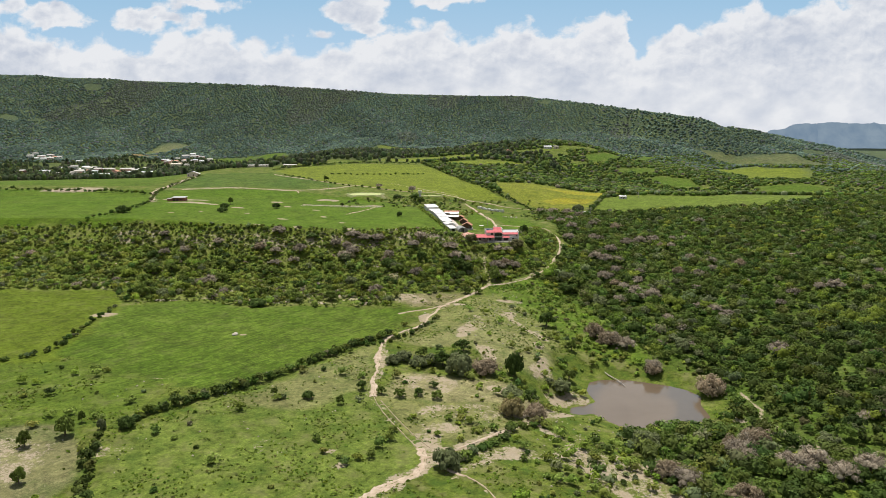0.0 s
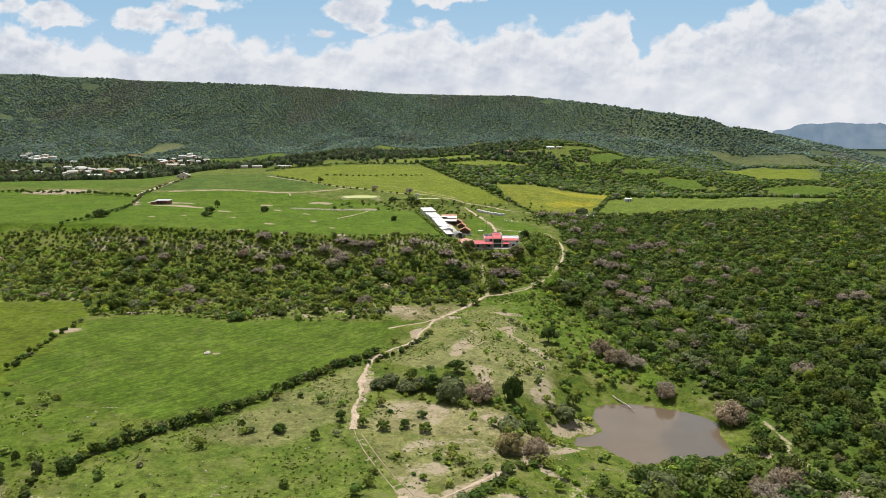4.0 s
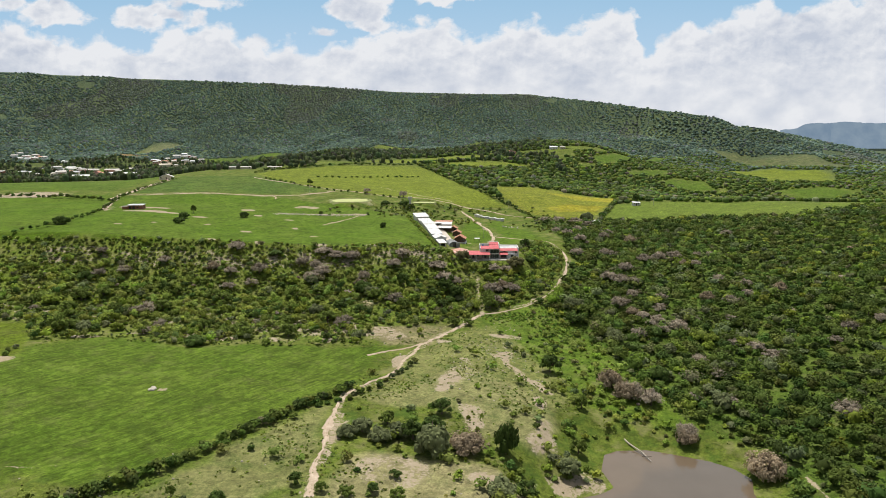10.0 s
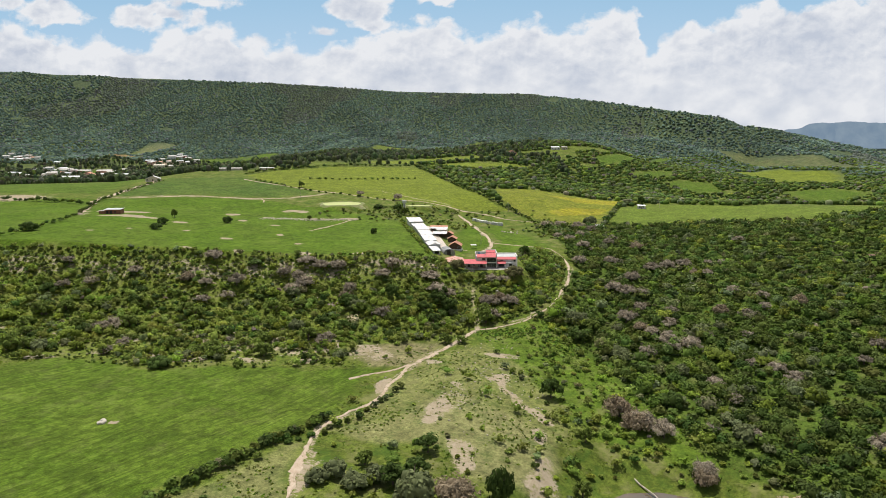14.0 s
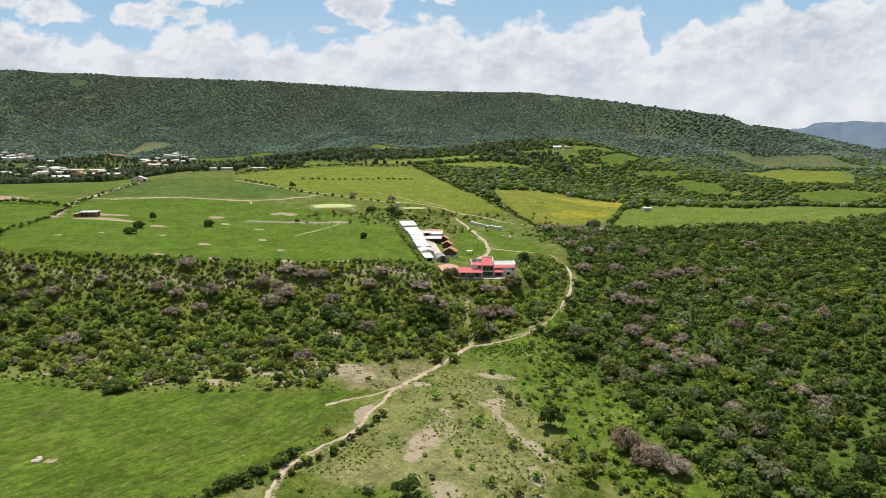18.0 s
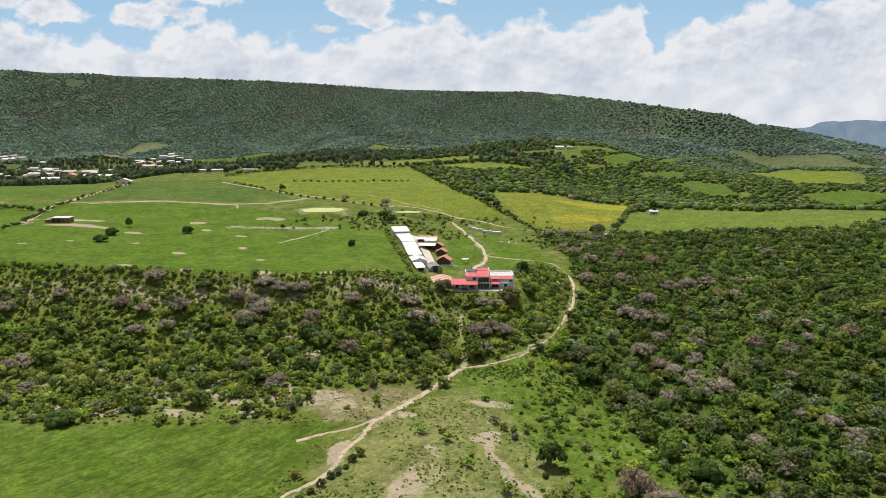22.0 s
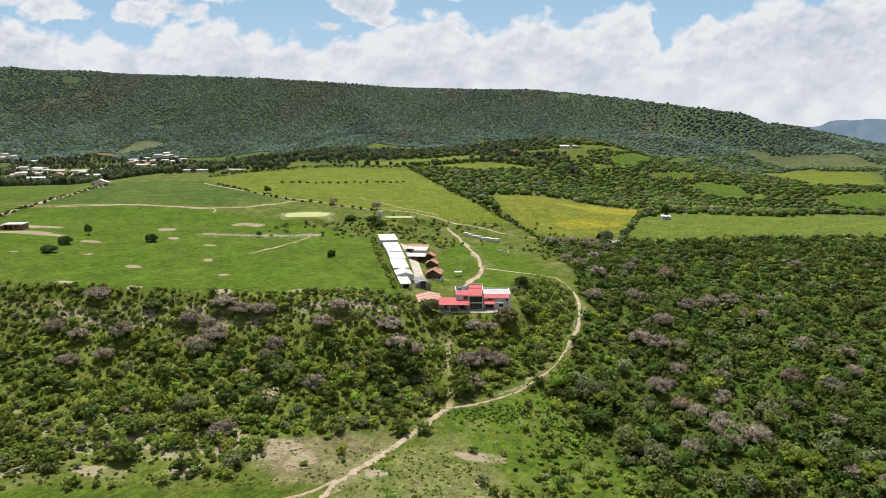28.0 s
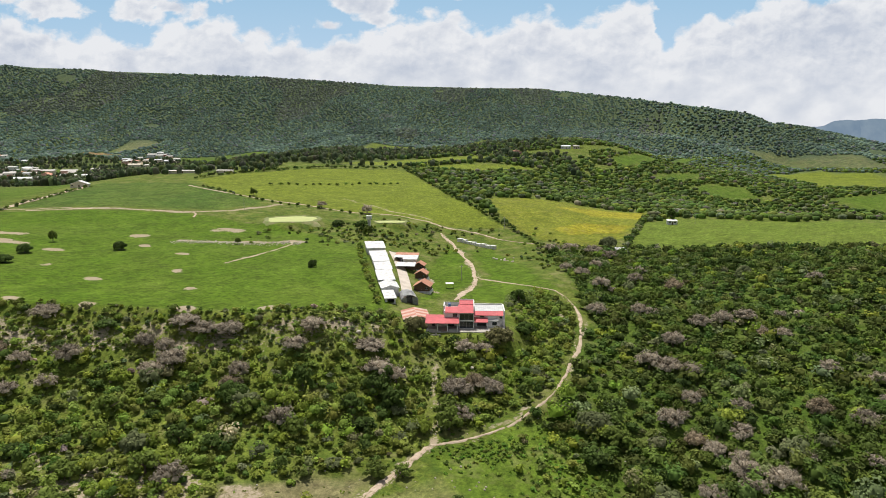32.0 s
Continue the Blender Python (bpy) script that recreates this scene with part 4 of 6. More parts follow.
FAR_MIX = [((0.100, 0.145, 0.026), 4), (DEEP, 5), ((0.150, 0.195, 0.030), 0.7), ((0.125, 0.140, 0.075), 0.9), ((0.15, 0.14, 0.10), 0.3)]
x, y, rng = scatter(-20, 620, 446, 1010, 4.6, 15)
keep = clear_of_fields(x, y, 1.5) & (wobble(x, y, 22, 3) > -0.72 + 0.5 * bump(x, y, 90, 560, 40, 25)) & (y > 466 + 22 * (x > 200)) & ((x > 40) | (y > 660 - 3.4 * (x + 16))) & (inside_distance(x, y, HILL) < 0) & (x < 0.62 * y + 70)
keep &= ~((x < 110) & (y > 700) & (rng.random(len(x)) < 0.3))
for hx, hy in ((73, 773), (122, 801), (131, 799), (129, 492), (92, 438)):      # the yards of the lone houses
    keep &= ~((np.abs(x - hx - 0.1 * (y - hy)) < 10) & (y > hy - 34) & (y < hy + 5))
x, y = x[keep], y[keep]
w = 2.6 + 2.4 * rng.random(len(x)) ** 1.5
stuff("valley_woods", "dark green bush and trees between far fields", "woods", x, y, w, w * 1.0, 1.25 * tints_for(len(x), rng, FAR_MIX), 8, 0.75, 5, FAR_LEAF, core=0.85, lean=0.25, rings=(0, 60, 130))
TOWN_MIX = [((0.085, 0.115, 0.045), 4), ((0.065, 0.090, 0.040), 4), ((0.11, 0.12, 0.075), 1.5), ((0.11, 0.15, 0.035), 1)]
x, y, rng = scatter(-760, 120, 600, 1200, 6.0, 16)
keep = clear_of_fields(x, y, 2) & (wobble(x, y, 26, 9) > -0.5 + 0.5 * (1 - sm(600, 700, y)) - 0.4 * sm(-250, -100, x)) & (rng.random(len(x)) < 0.95 - 0.3 * np.maximum(np.maximum(bump(x, y, -455, 900, 85, 75), bump(x, y, -400, 1075, 60, 70)), bump(x, y, -604, 1045, 40, 40))) & (x > -0.66 * y - 60) & ((x < -110) | (y > 690)) & (np.hypot(x, y) < 1000 + 180 * sm(-0.2, -0.27, x / y))
for hx, hy in VILLAGE_SITES:
    ahead, beside = (hx * x + hy * y) / math.hypot(hx, hy), (hx * y - hy * x) / math.hypot(hx, hy)
    gap = math.hypot(hx, hy) - ahead
    keep &= ~((gap > -9) & (gap < 13) & (np.abs(beside) < 8 + 0.12 * np.clip(gap, 0, 70)) & (rng.random(len(x)) < 0.96))
x, y = x[keep], y[keep]
w = 2.0 + 3.0 * rng.random(len(x)) ** 1.8
stuff("village_woods", "dark trees standing round the village", "woods", x, y, w, w * (1.5 + 0.8 * rng.random(len(x))), tints_for(len(x), rng, TOWN_MIX), 9, 0.8, 6, FAR_LEAF, core=0.8, lean=0.2, rings=(0, 60, 130))
# Ridge greens carry extra blue: distance haze put into the leaf colour.
HAZED_RIDGE_MIX = [((0.084, 0.118, 0.072), 4), ((0.070, 0.100, 0.066), 4), ((0.108, 0.142, 0.066), 1.2), ((0.102, 0.106, 0.092), 0.7)]
x, y, rng = scatter(-1250, 1150, 850, 1790, 5.2, 17)
r, az = np.hypot(x, y), np.degrees(np.arctan2(x, y))
keep = (np.abs(az + 1) < 35.5) & (r > 1000 + 170 * sm(-12, -15, az) - 90 * sm(4, 13, az)) & (r < np.interp(az, RIDGE_AZ, RIDGE_R) + 5) & clear_of_fields(x, y, 3) & (wobble(x, y, 40, 5) > -0.82)
x, y = x[keep], y[keep]
w = (2.9 + 2.0 * rng.random(len(x)) ** 1.6) * (1 - 0.06 * sm(2, 12, np.degrees(np.arctan2(x, y))))
kinds = np.array([k for k, _ in HAZED_RIDGE_MIX])[rng.choice(4, len(x), p=(0.42, 0.36, 0.14, 0.08))]
# Blue is raised most, deepening the painted haze.
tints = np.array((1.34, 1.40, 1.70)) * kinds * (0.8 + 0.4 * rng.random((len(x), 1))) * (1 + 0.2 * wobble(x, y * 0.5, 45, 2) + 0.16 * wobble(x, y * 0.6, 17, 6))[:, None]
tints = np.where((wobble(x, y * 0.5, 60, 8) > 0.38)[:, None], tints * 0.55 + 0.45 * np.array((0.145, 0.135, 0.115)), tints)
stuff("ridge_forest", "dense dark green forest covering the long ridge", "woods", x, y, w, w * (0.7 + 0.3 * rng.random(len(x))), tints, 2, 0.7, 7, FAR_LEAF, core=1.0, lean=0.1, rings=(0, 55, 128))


def stones(name, label, x, y, size, seed):
    """Many small angular stones lying on the ground."""
    rng = np.random.default_rng(seed)
    n = len(x)
    box6 = np.array([(1, 0, 0), (0, 1, 0), (-1, 0, 0), (0, -1, 0), (0, 0, 0.9), (0, 0, -0.5)])
    s = size * (0.5 + rng.random((n, 1, 1)))
    v = np.stack([x * PLAN, y * PLAN, ground_z(x, y) * PLAN], -1)[:, None] + box6[None] * s * (0.7 + 0.6 * rng.random((n, 6, 3)))
    f = np.array([(0, 1, 4), (1, 2, 4), (2, 3, 4), (3, 0, 4), (1, 0, 5), (2, 1, 5), (3, 2, 5), (0, 3, 5)])
    me = bpy.data.meshes.new(name)
    fill_mesh(me, v.reshape(-1, 3), (np.arange(n)[:, None, None] * 6 + f[None]).reshape(-1, 3), PALE_STONE)
    tagged(new(name, me), label, "stones", kind="stuff")


PALE_STONE = worn("pale limestone", (0.50, 0.45, 0.37), (0.38, 0.33, 0.26), 0.95, 2.0)
rng = np.random.default_rng(21)
x, y = np.r_[20 + 9 * rng.normal(size=160), -60 + 35 * rng.normal(size=120), 34 + 12 * rng.normal(size=160), -10 + 60 * rng.normal(size=160)], np.r_[238 + 16 * rng.normal(size=160), 150 + 30 * rng.normal(size=120), 135 + 12 * rng.normal(size=160), 284 + 14 * rng.normal(size=160)]
keep = (inside_distance(x, y, POND) < -1) & (np.max([inside_distance(x, y, ring) for ring, *_ in FIELDS[:3]], axis=0) < 0)
stones("loose_stones", "small pale limestone pieces scattered in the grass", x[keep], y[keep], 0.32, 22)

rng = np.random.default_rng(23)
u = rng.random(420)
x, y = -82 + 45 * u + 0.8 * rng.normal(size=420), 399 + 9 * u + 2.2 * rng.normal(size=420)
stones("rubble", "pale stones heaped along an old wall line", x, y, 0.4, 24)

# Tufts of coarse grass on the grazed ground, thicker in patches.
x, y, rng = scatter(-108, 74, 101, 262, 1.05, 19)
fields = np.max([inside_distance(x, y, ring) for ring, *_ in FIELDS[:2]], axis=0)
keep = (rng.random(len(x)) < (0.55 * sm(-0.1, 0.7, wobble(x, y, 6, 5) + 0.5 * wobble(x, y, 17, 2)) + 0.05) ) & (fields < 0) & (track_clear(x, y) > 0.2) & (inside_distance(x, y, POND) < -0.4) & (inside_distance(x, y, HILL) < 4) & (inside_distance(x, y, BELT) < 4)
x, y = x[keep], y[keep]
w = 0.35 + 0.75 * rng.random(len(x)) ** 1.6
stuff("grass_tufts", "coarse green grass tufts on grazed ground", "grass", x, y, w, w * 0.55, tints_for(len(x), rng, [((0.118, 0.178, 0.016), 4), ((0.092, 0.148, 0.015), 2.5), ((0.160, 0.185, 0.045), 1.5)]), 7, 0.22, 9, None, 3, 0.0, 0.9)
# Rank herbs below the loop of the track.
x, y, rng = scatter(18, 50, 262, 292, 0.9, 119)
keep = (track_clear(x, y) > 0.3) & (rng.random(len(x)) < np.maximum(bump(x, y, 32, 277, 11, 5), 0.8 * bump(x, y, 44, 272, 7, 12))) & (inside_distance(x, y, HILL) < 1) & (inside_distance(x, y, BELT) < 0)
x, y = x[keep], y[keep]
w = 0.4 + 0.7 * rng.random(len(x)) ** 1.5
stuff("herbs", "rank bright green herbs beside the track", "weeds", x, y, w, w * 0.9, tints_for(len(x), rng, [((0.115, 0.200, 0.030), 4), (GREEN, 2), (LIME, 1)]), 12, 0.24, 120, None, 3, 0.5)
# ---- building helpers ----
def part(name, bm, mat, parent, label=""):
    """One mesh under a thing or a part."""
    me = bpy.data.meshes.new(name)
    bmesh.ops.recalc_face_normals(bm, faces=bm.faces)
    bm.to_mesh(me)
    bm.free()
    me.materials.append(mat)
    ob = new(name, me)
    ob.parent = parent
    return tagged(ob, label)


def box(x0, x1, y0, y1, z0, z1, bm=None):
    bm = bm or bmesh.new()
    v = [bm.verts.new((x, y, z)) for x in (x0, x1) for y in (y0, y1) for z in (z0, z1)]
    for f in ((0, 1, 3, 2), (4, 6, 7, 5), (0, 4, 5, 1), (2, 3, 7, 6), (1, 5, 7, 3), (0, 2, 6, 4)):
        bm.faces.new([v[i] for i in f])
    return bm


def plate(corners, thick, bm=None):
    """A slab below four corners."""
    bm = bm or bmesh.new()
    a, b = [bm.verts.new(c) for c in corners], [bm.verts.new((c[0], c[1], c[2] - thick)) for c in corners]
    bm.faces.new(a), bm.faces.new(b[::-1])
    for i in range(4):
        j = (i + 1) % 4
        bm.faces.new((a[i], b[i], b[j], a[j]))
    return bm


def ribbed(x0, x1, y0, y1, z0, z1, rib, height=0.07, thick=0.1):
    """A roof sheet from the eave (y0, z0) up to (y1, z1), with ribs or tile rows down the fall."""
    bm = bmesh.new()
    n = max(2, int(round((x1 - x0) / rib)) * 2)
    rows = []
    for k in range(n + 1):
        x, up = x0 + (x1 - x0) * k / n, height * (k % 2)
        rows.append([bm.verts.new(c) for c in ((x, y0, z0 + up), (x, y1, z1 + up), (x, y1, z1 - thick), (x, y0, z0 - thick))])
    for a, b in zip(rows, rows[1:]):
        for i in range(4):
            j = (i + 1) % 4
            bm.faces.new((a[i], a[j], b[j], b[i]))
    bm.faces.new(rows[0]), bm.faces.new(rows[-1][::-1])
    return bm


def holed(x0, x1, z0, z1, y, thick, holes):
    """A wall in the x-z plane with openings (x0, x1, z0, z1) cut through it."""
    bm = bmesh.new()
    xs = sorted({x0, x1, *(h[0] for h in holes), *(h[1] for h in holes)})
    zs = sorted({z0, z1, *(h[2] for h in holes), *(h[3] for h in holes)})
    for a, b in zip(xs, xs[1:]):
        for c, d in zip(zs, zs[1:]):
            mx, mz = (a + b) / 2, (c + d) / 2
            if not any(h[0] < mx < h[1] and h[2] < mz < h[3] for h in holes):
                box(a, b, y, y + thick, c, d, bm)
    bmesh.ops.remove_doubles(bm, verts=bm.verts, dist=0.001)
    return bm


def gable_wall(x0, x1, y, thick, z0, z1, ridge):
    """A wall with a pointed top."""
    bm = bmesh.new()
    m = (x0 + x1) / 2
    a = [bm.verts.new((x, y, z)) for x, z in ((x0, z0), (x1, z0), (x1, z1), (m, ridge), (x0, z1))]
    b = [bm.verts.new((v.co.x, y + thick, v.co.z)) for v in a]
    bm.faces.new(a), bm.faces.new(b[::-1])
    for i in range(5):
        j = (i + 1) % 5
        bm.faces.new((a[i], a[j], b[j], b[i]))
    return bm


def tube(p, q, r0, r1, sides=7, bm=None):
    """A tapered round bar from p to q."""
    bm = bm or bmesh.new()
    p, q = Vector(p), Vector(q)
    d = (q - p).normalized()
    u = d.cross((0.3, 0.8, 0.52)).normalized()
    w = d.cross(u)
    rings = [[bm.verts.new(c + r * (math.cos(a) * u + math.sin(a) * w)) for a in (6.2832 * k / sides for k in range(sides))] for c, r in ((p, r0), (q, r1))]
    for k in range(sides):
        j = (k + 1) % sides
        bm.faces.new((rings[0][k], rings[0][j], rings[1][j], rings[1][k]))
    bm.faces.new(rings[0][::-1]), bm.faces.new(rings[1])
    return bm


def thing(name, x, y, turn=0.0, z=None, lift=0.0):
    ob = new(name)
    ob.empty_display_size = 0.5
    z = float(ground_z(x / PLAN, y / PLAN)) * PLAN if z is None else z
    ob.matrix_basis = pose(x, y, z + lift, 0, 0, turn)
    return ob


WHITE = worn("weathered white paint", (0.78, 0.77, 0.74), (0.62, 0.60, 0.55), 0.75, 0.6)
CREAM = worn("cream plaster", (0.70, 0.64, 0.52), (0.56, 0.49, 0.38), 0.85, 0.7)
PINK = worn("faded pink plaster", (0.60, 0.38, 0.32), (0.47, 0.29, 0.24), 0.85, 0.7)
BRICK = worn("red brick", (0.34, 0.15, 0.10), (0.25, 0.11, 0.08), 0.9, 1.2)
RED = worn("faded red tile", (0.60, 0.135, 0.145), (0.50, 0.105, 0.11), 0.6, 0.5)
ORANGE = worn("orange clay tile", (0.58, 0.29, 0.19), (0.46, 0.22, 0.145), 0.8, 0.8)
GREYROOF = worn("pale grey roof sheet", (0.58, 0.58, 0.57), (0.45, 0.45, 0.44), 0.5, 0.5)
WHITEROOF = worn("white roof sheet", (0.76, 0.76, 0.75), (0.50, 0.48, 0.45), 0.55, 0.5)
CONCRETE = worn("worn concrete", (0.46, 0.43, 0.38), (0.34, 0.31, 0.27), 0.9, 0.6)
BROWN = worn("dark stained timber", (0.13, 0.075, 0.045), (0.08, 0.045, 0.03), 0.8, 1.5)
STEEL = worn("grey steel", (0.32, 0.33, 0.34), (0.22, 0.22, 0.22), 0.45, 1.0, 0.6)
# Dark colour that stands in for the shade inside open rooms.
ROOM_SHADE = worn("painted room shade", (0.10, 0.095, 0.09), (0.07, 0.065, 0.06), 0.9, 0.8)
ALGAE = worn("algae-green water", (0.44, 0.47, 0.15), (0.36, 0.40, 0.12), 0.6, 0.15, fine=1.2, bump=0.05)
STONE = worn("pale field stone", (0.56, 0.51, 0.43), (0.42, 0.37, 0.30), 0.95, 0.8)
BLUE = worn("blue plastic", (0.10, 0.22, 0.42), (0.08, 0.17, 0.34), 0.5, 1.0)
GLASS, _t, _p = material("dark window glass")
_p.inputs["Base Color"].default_value = (0.02, 0.028, 0.03, 1)
_p.inputs["Roughness"].default_value, _p.inputs["Specular IOR Level"].default_value = 0.05, 0.6


def window(parent, x0, x1, z0, z1, y, mullions=1, label="dark window in a pale frame"):
    """A framed pane set in an opening that faces -y."""
    w = part("window", box(x0 + 0.05, x1 - 0.05, y + 0.06, y + 0.09, z0 + 0.05, z1 - 0.05), GLASS, parent, label)
    bm = bmesh.new()
    for a, b, c, d in ((x0, x0 + 0.07, z0, z1), (x1 - 0.07, x1, z0, z1), (x0 + 0.07, x1 - 0.07, z0, z0 + 0.07), (x0 + 0.07, x1 - 0.07, z1 - 0.07, z1)):
        box(a, b, y + 0.01, y + 0.12, c, d, bm)
    for k in range(mullions):
        m = x0 + (x1 - x0) * (k + 1) / (mullions + 1)
        box(m - 0.04, m + 0.04, y + 0.01, y + 0.12, z0 + 0.07, z1 - 0.07, bm)
    part("frame", bm, STEEL, w)


# ---- the farmhouse ----
house = tagged(thing("farmhouse", 23.0, 442.3, 0, 33.0), "two-storey white farmhouse with red tile roofs and glazed front", "house")
part("plinth", box(-1.0, 27.2, -0.4, 14.0, -4.5, 0.0), CONCRETE, house, "concrete plinth wall on the slope")
part("terrace_floor", box(-1.0, 10.4, -0.4, 6.0, 0.0, 0.12), CONCRETE, house)
for k in range(4):
    part("post", box(-0.7 + 3.55 * k, -0.42 + 3.55 * k, -0.1, 0.18, 0.12, 2.75), WHITE, house, "white terrace post")
part("beam", box(-0.9, 10.5, -0.15, 0.22, 2.75, 2.98), WHITE, house)
part("terrace_roof", ribbed(-1.3, 10.6, -0.6, 7.6, 3.05, 4.0, 0.35), RED, house, "red tile terrace roof")
part("terrace_wall", holed(-0.2, 5.3, 0.12, 3.6, 6.0, 0.25, [(0.8, 2.0, 0.12, 2.3), (2.9, 4.6, 0.9, 2.2)]), CREAM, house)
part("terrace_wall", holed(5.3, 10.4, 0.12, 3.1, 6.0, 0.25, [(6.2, 8.8, 0.12, 2.4)]), CREAM, house)
part("parapet", box(-0.1, 3.35, -0.05, 0.1, 0.12, 0.75), CONCRETE, house)
part("parapet", box(7.0, 10.2, -0.05, 0.1, 0.12, 0.75), CONCRETE, house)
# Added dark sheet: painted shade behind the terrace openings.
part("dark_room", box(-0.1, 10.4, 6.9, 7.1, 0.05, 3.3), ROOM_SHADE, house)
for k in range(14):
    part("wall_stone", box(-4.6 + 0.62 * k, -4.02 + 0.62 * k, -1.9 - 0.05 * (k % 3), -1.3, -3.2, -0.7 + 0.12 * (k % 4)), STONE, house)
# tower block with two tall glazed storeys
part("tower_wall", holed(5.3, 10.5, 3.1, 5.55, 5.0, 0.25, [(8.3, 9.9, 3.9, 5.2)]), WHITE, house)
window(house, 8.3, 9.9, 3.9, 5.2, 5.05, 1)
part("tower_wall", holed(10.5, 15.9, 0.0, 5.75, 3.8, 0.3, [(10.75, 15.65, 0.15, 2.65), (10.75, 15.65, 3.05, 5.35)]), WHITE, house)
window(house, 10.75, 15.65, 0.15, 2.65, 3.9, 3, "tall dark glazing of the ground floor")
window(house, 10.75, 15.65, 3.05, 5.35, 3.9, 2, "tall dark glazing of the upper floor")
part("side_wall", box(5.3, 5.55, 5.25, 13.6, 3.0, 6.0), WHITE, house)
part("side_wall", box(15.65, 15.9, 4.1, 13.8, 0.0, 7.2), WHITE, house)
part("back_wall", box(5.3, 15.9, 13.6, 13.85, 0.0, 7.2), WHITE, house)
part("main_roof", ribbed(10.2, 16.1, 3.2, 10.2, 5.85, 7.1, 0.35), RED, house, "red tile main roof")
part("main_roof", ribbed(10.6, 15.6, 10.2, 13.6, 7.25, 7.9, 0.35), RED, house, "red tile upper roof")
part("side_roof", ribbed(5.6, 10.2, 4.5, 10.4, 5.6, 6.3, 0.35), RED, house, "red tile side roof")
part("roof_terrace", box(5.55, 10.2, 10.4, 13.6, 5.6, 5.8), CONCRETE, house)
part("parapet", box(4.9, 5.3, 8.2, 13.8, 4.2, 7.1), WHITE, house, "white stair wall above the roof")
part("parapet", box(4.9, 10.6, 13.5, 13.8, 5.8, 7.2), WHITE, house)
part("parapet", box(15.7, 16.0, 3.6, 13.8, 6.2, 8.2), WHITE, house)
part("parapet", box(10.5, 15.7, 13.55, 13.85, 7.4, 8.3), WHITE, house)
tk = tube((7.0, 11.8, 5.8), (7.0, 11.8, 7.0), 0.55, 0.5, 14)
part("water_tank", tk, BLUE, house, "small blue roof tank")
# east wing
part("wing_wall", holed(16.0, 26.6, 0.0, 4.2, 6.8, 0.25, [(17.0, 20.2, 0.1, 2.2), (22.6, 24.2, 0.9, 2.2), (18.0, 19.6, 3.35, 3.85), (25.0, 26.1, 2.9, 3.8)]), WHITE, house)
window(house, 22.6, 24.2, 0.9, 2.2, 6.85, 2, "barred window in a grey wall")
window(house, 25.0, 26.1, 2.9, 3.8, 6.85, 0)
window(house, 18.0, 19.6, 3.35, 3.85, 6.85, 1)
# Same painted shade behind the porch opening.
part("dark_room", box(16.6, 20.6, 7.6, 7.8, 0.05, 3.2), ROOM_SHADE, house)
part("bay", box(20.9, 24.6, 5.2, 6.75, 0.0, 2.7), GREYROOF, house, "grey panelled bay beside the porch")
part("pane", box(22.4, 24.0, 5.14, 5.19, 0.9, 2.1), GLASS, house)
part("porch_roof", ribbed(15.95, 20.8, 3.6, 6.8, 2.35, 3.25, 0.35), RED, house, "red tile porch roof")
part("porch_post", box(20.5, 20.75, 3.9, 4.15, 0.0, 2.3), WHITE, house)
part("wing_roof", ribbed(15.95, 26.7, 6.2, 9.0, 4.2, 5.1, 0.35), RED, house, "red tile strip of the wing roof")
part("flat_roof", ribbed(16.0, 26.4, 9.0, 15.5, 5.15, 5.75, 0.8, 0.05), GREYROOF, house, "pale grey sheet roof")
part("parapet", box(26.4, 26.9, 5.6, 15.7, 0.0, 6.1), WHITE, house, "white end wall")
part("parapet", box(16.0, 26.4, 15.5, 15.75, 0.0, 6.2), WHITE, house)


# ---- sheds, stable, cabins, halls ----
ROW = 12.2      # degrees by which the shed row turns from the y axis


def shed(x, y, width, length, eave, ridge, wall, roof, label, front=True, name="shed", door=None):
    """A gabled shed whose front looks down the row."""
    s = tagged(thing(name, x, y, ROW), label, "shed", "sheds in the long row" if name == "shed" else "")
    h = width / 2
    part("wall", box(-h, -h + 0.2, 0.2, length, -1.5, eave), wall, s)
    part("wall", holed(0, length - 0.2, -1.5, eave, 0, 0.2, [(length * 0.35, length * 0.6, 0.0, min(2.3, eave - 0.3))]), wall, s)
    w = s.children[-1]
    w.matrix_basis = pose(h, 0.2, 0, 0, 0, 90)
    if front:
        f = part("front_wall", gable_wall(-h, h, 0, 0.2, -1.5, eave, ridge), wall, s)
        # No hole is cut: a dark panel paints the doorway's shade on the wall.
        part("opening", box(-0.8, 0.8, -0.06, -0.01, 0.0, 2.1), ROOM_SHADE, f, "flat dark panel painted as doorway shade")
    part("back_wall", gable_wall(-h, h, length, 0.2, -1.5, eave, ridge) if front else box(-h, h, length - 0.2, length, -1.5, ridge), wall, s)
    if not front:
        part("roof", ribbed(-h - 0.4, h + 0.4, -0.8, length + 0.5, eave + 0.05, ridge + 0.15, 0.5, 0.05), roof, s)
    for side in (-1, 1) if front else ():
        r = ribbed(-0.4, length + 0.5, -h - 0.5, 0.05, eave + 0.05, ridge + 0.15, 0.5, 0.05)
        ob = part("roof", r, roof, s)
        ob.matrix_basis = pose(0, 0, 0, 0, 0, 90) if side < 0 else pose(0, length + 0.1, 0, 0, 0, -90)
    return s


def low_front(s, width, eave):
    part("front_wall", holed(-width / 2, width / 2, -1.5, eave, 0, 0.2, [(-1.2, 1.4, 0.0, min(2.1, eave - 0.4))]), WHITE, s)
    # Dark sheet inside the shed, its colour posing as interior shade.
    part("dark_room", box(-width / 2 + 0.3, width / 2 - 0.3, 2.4, 2.5, -0.2, eave - 0.2), ROOM_SHADE, s)


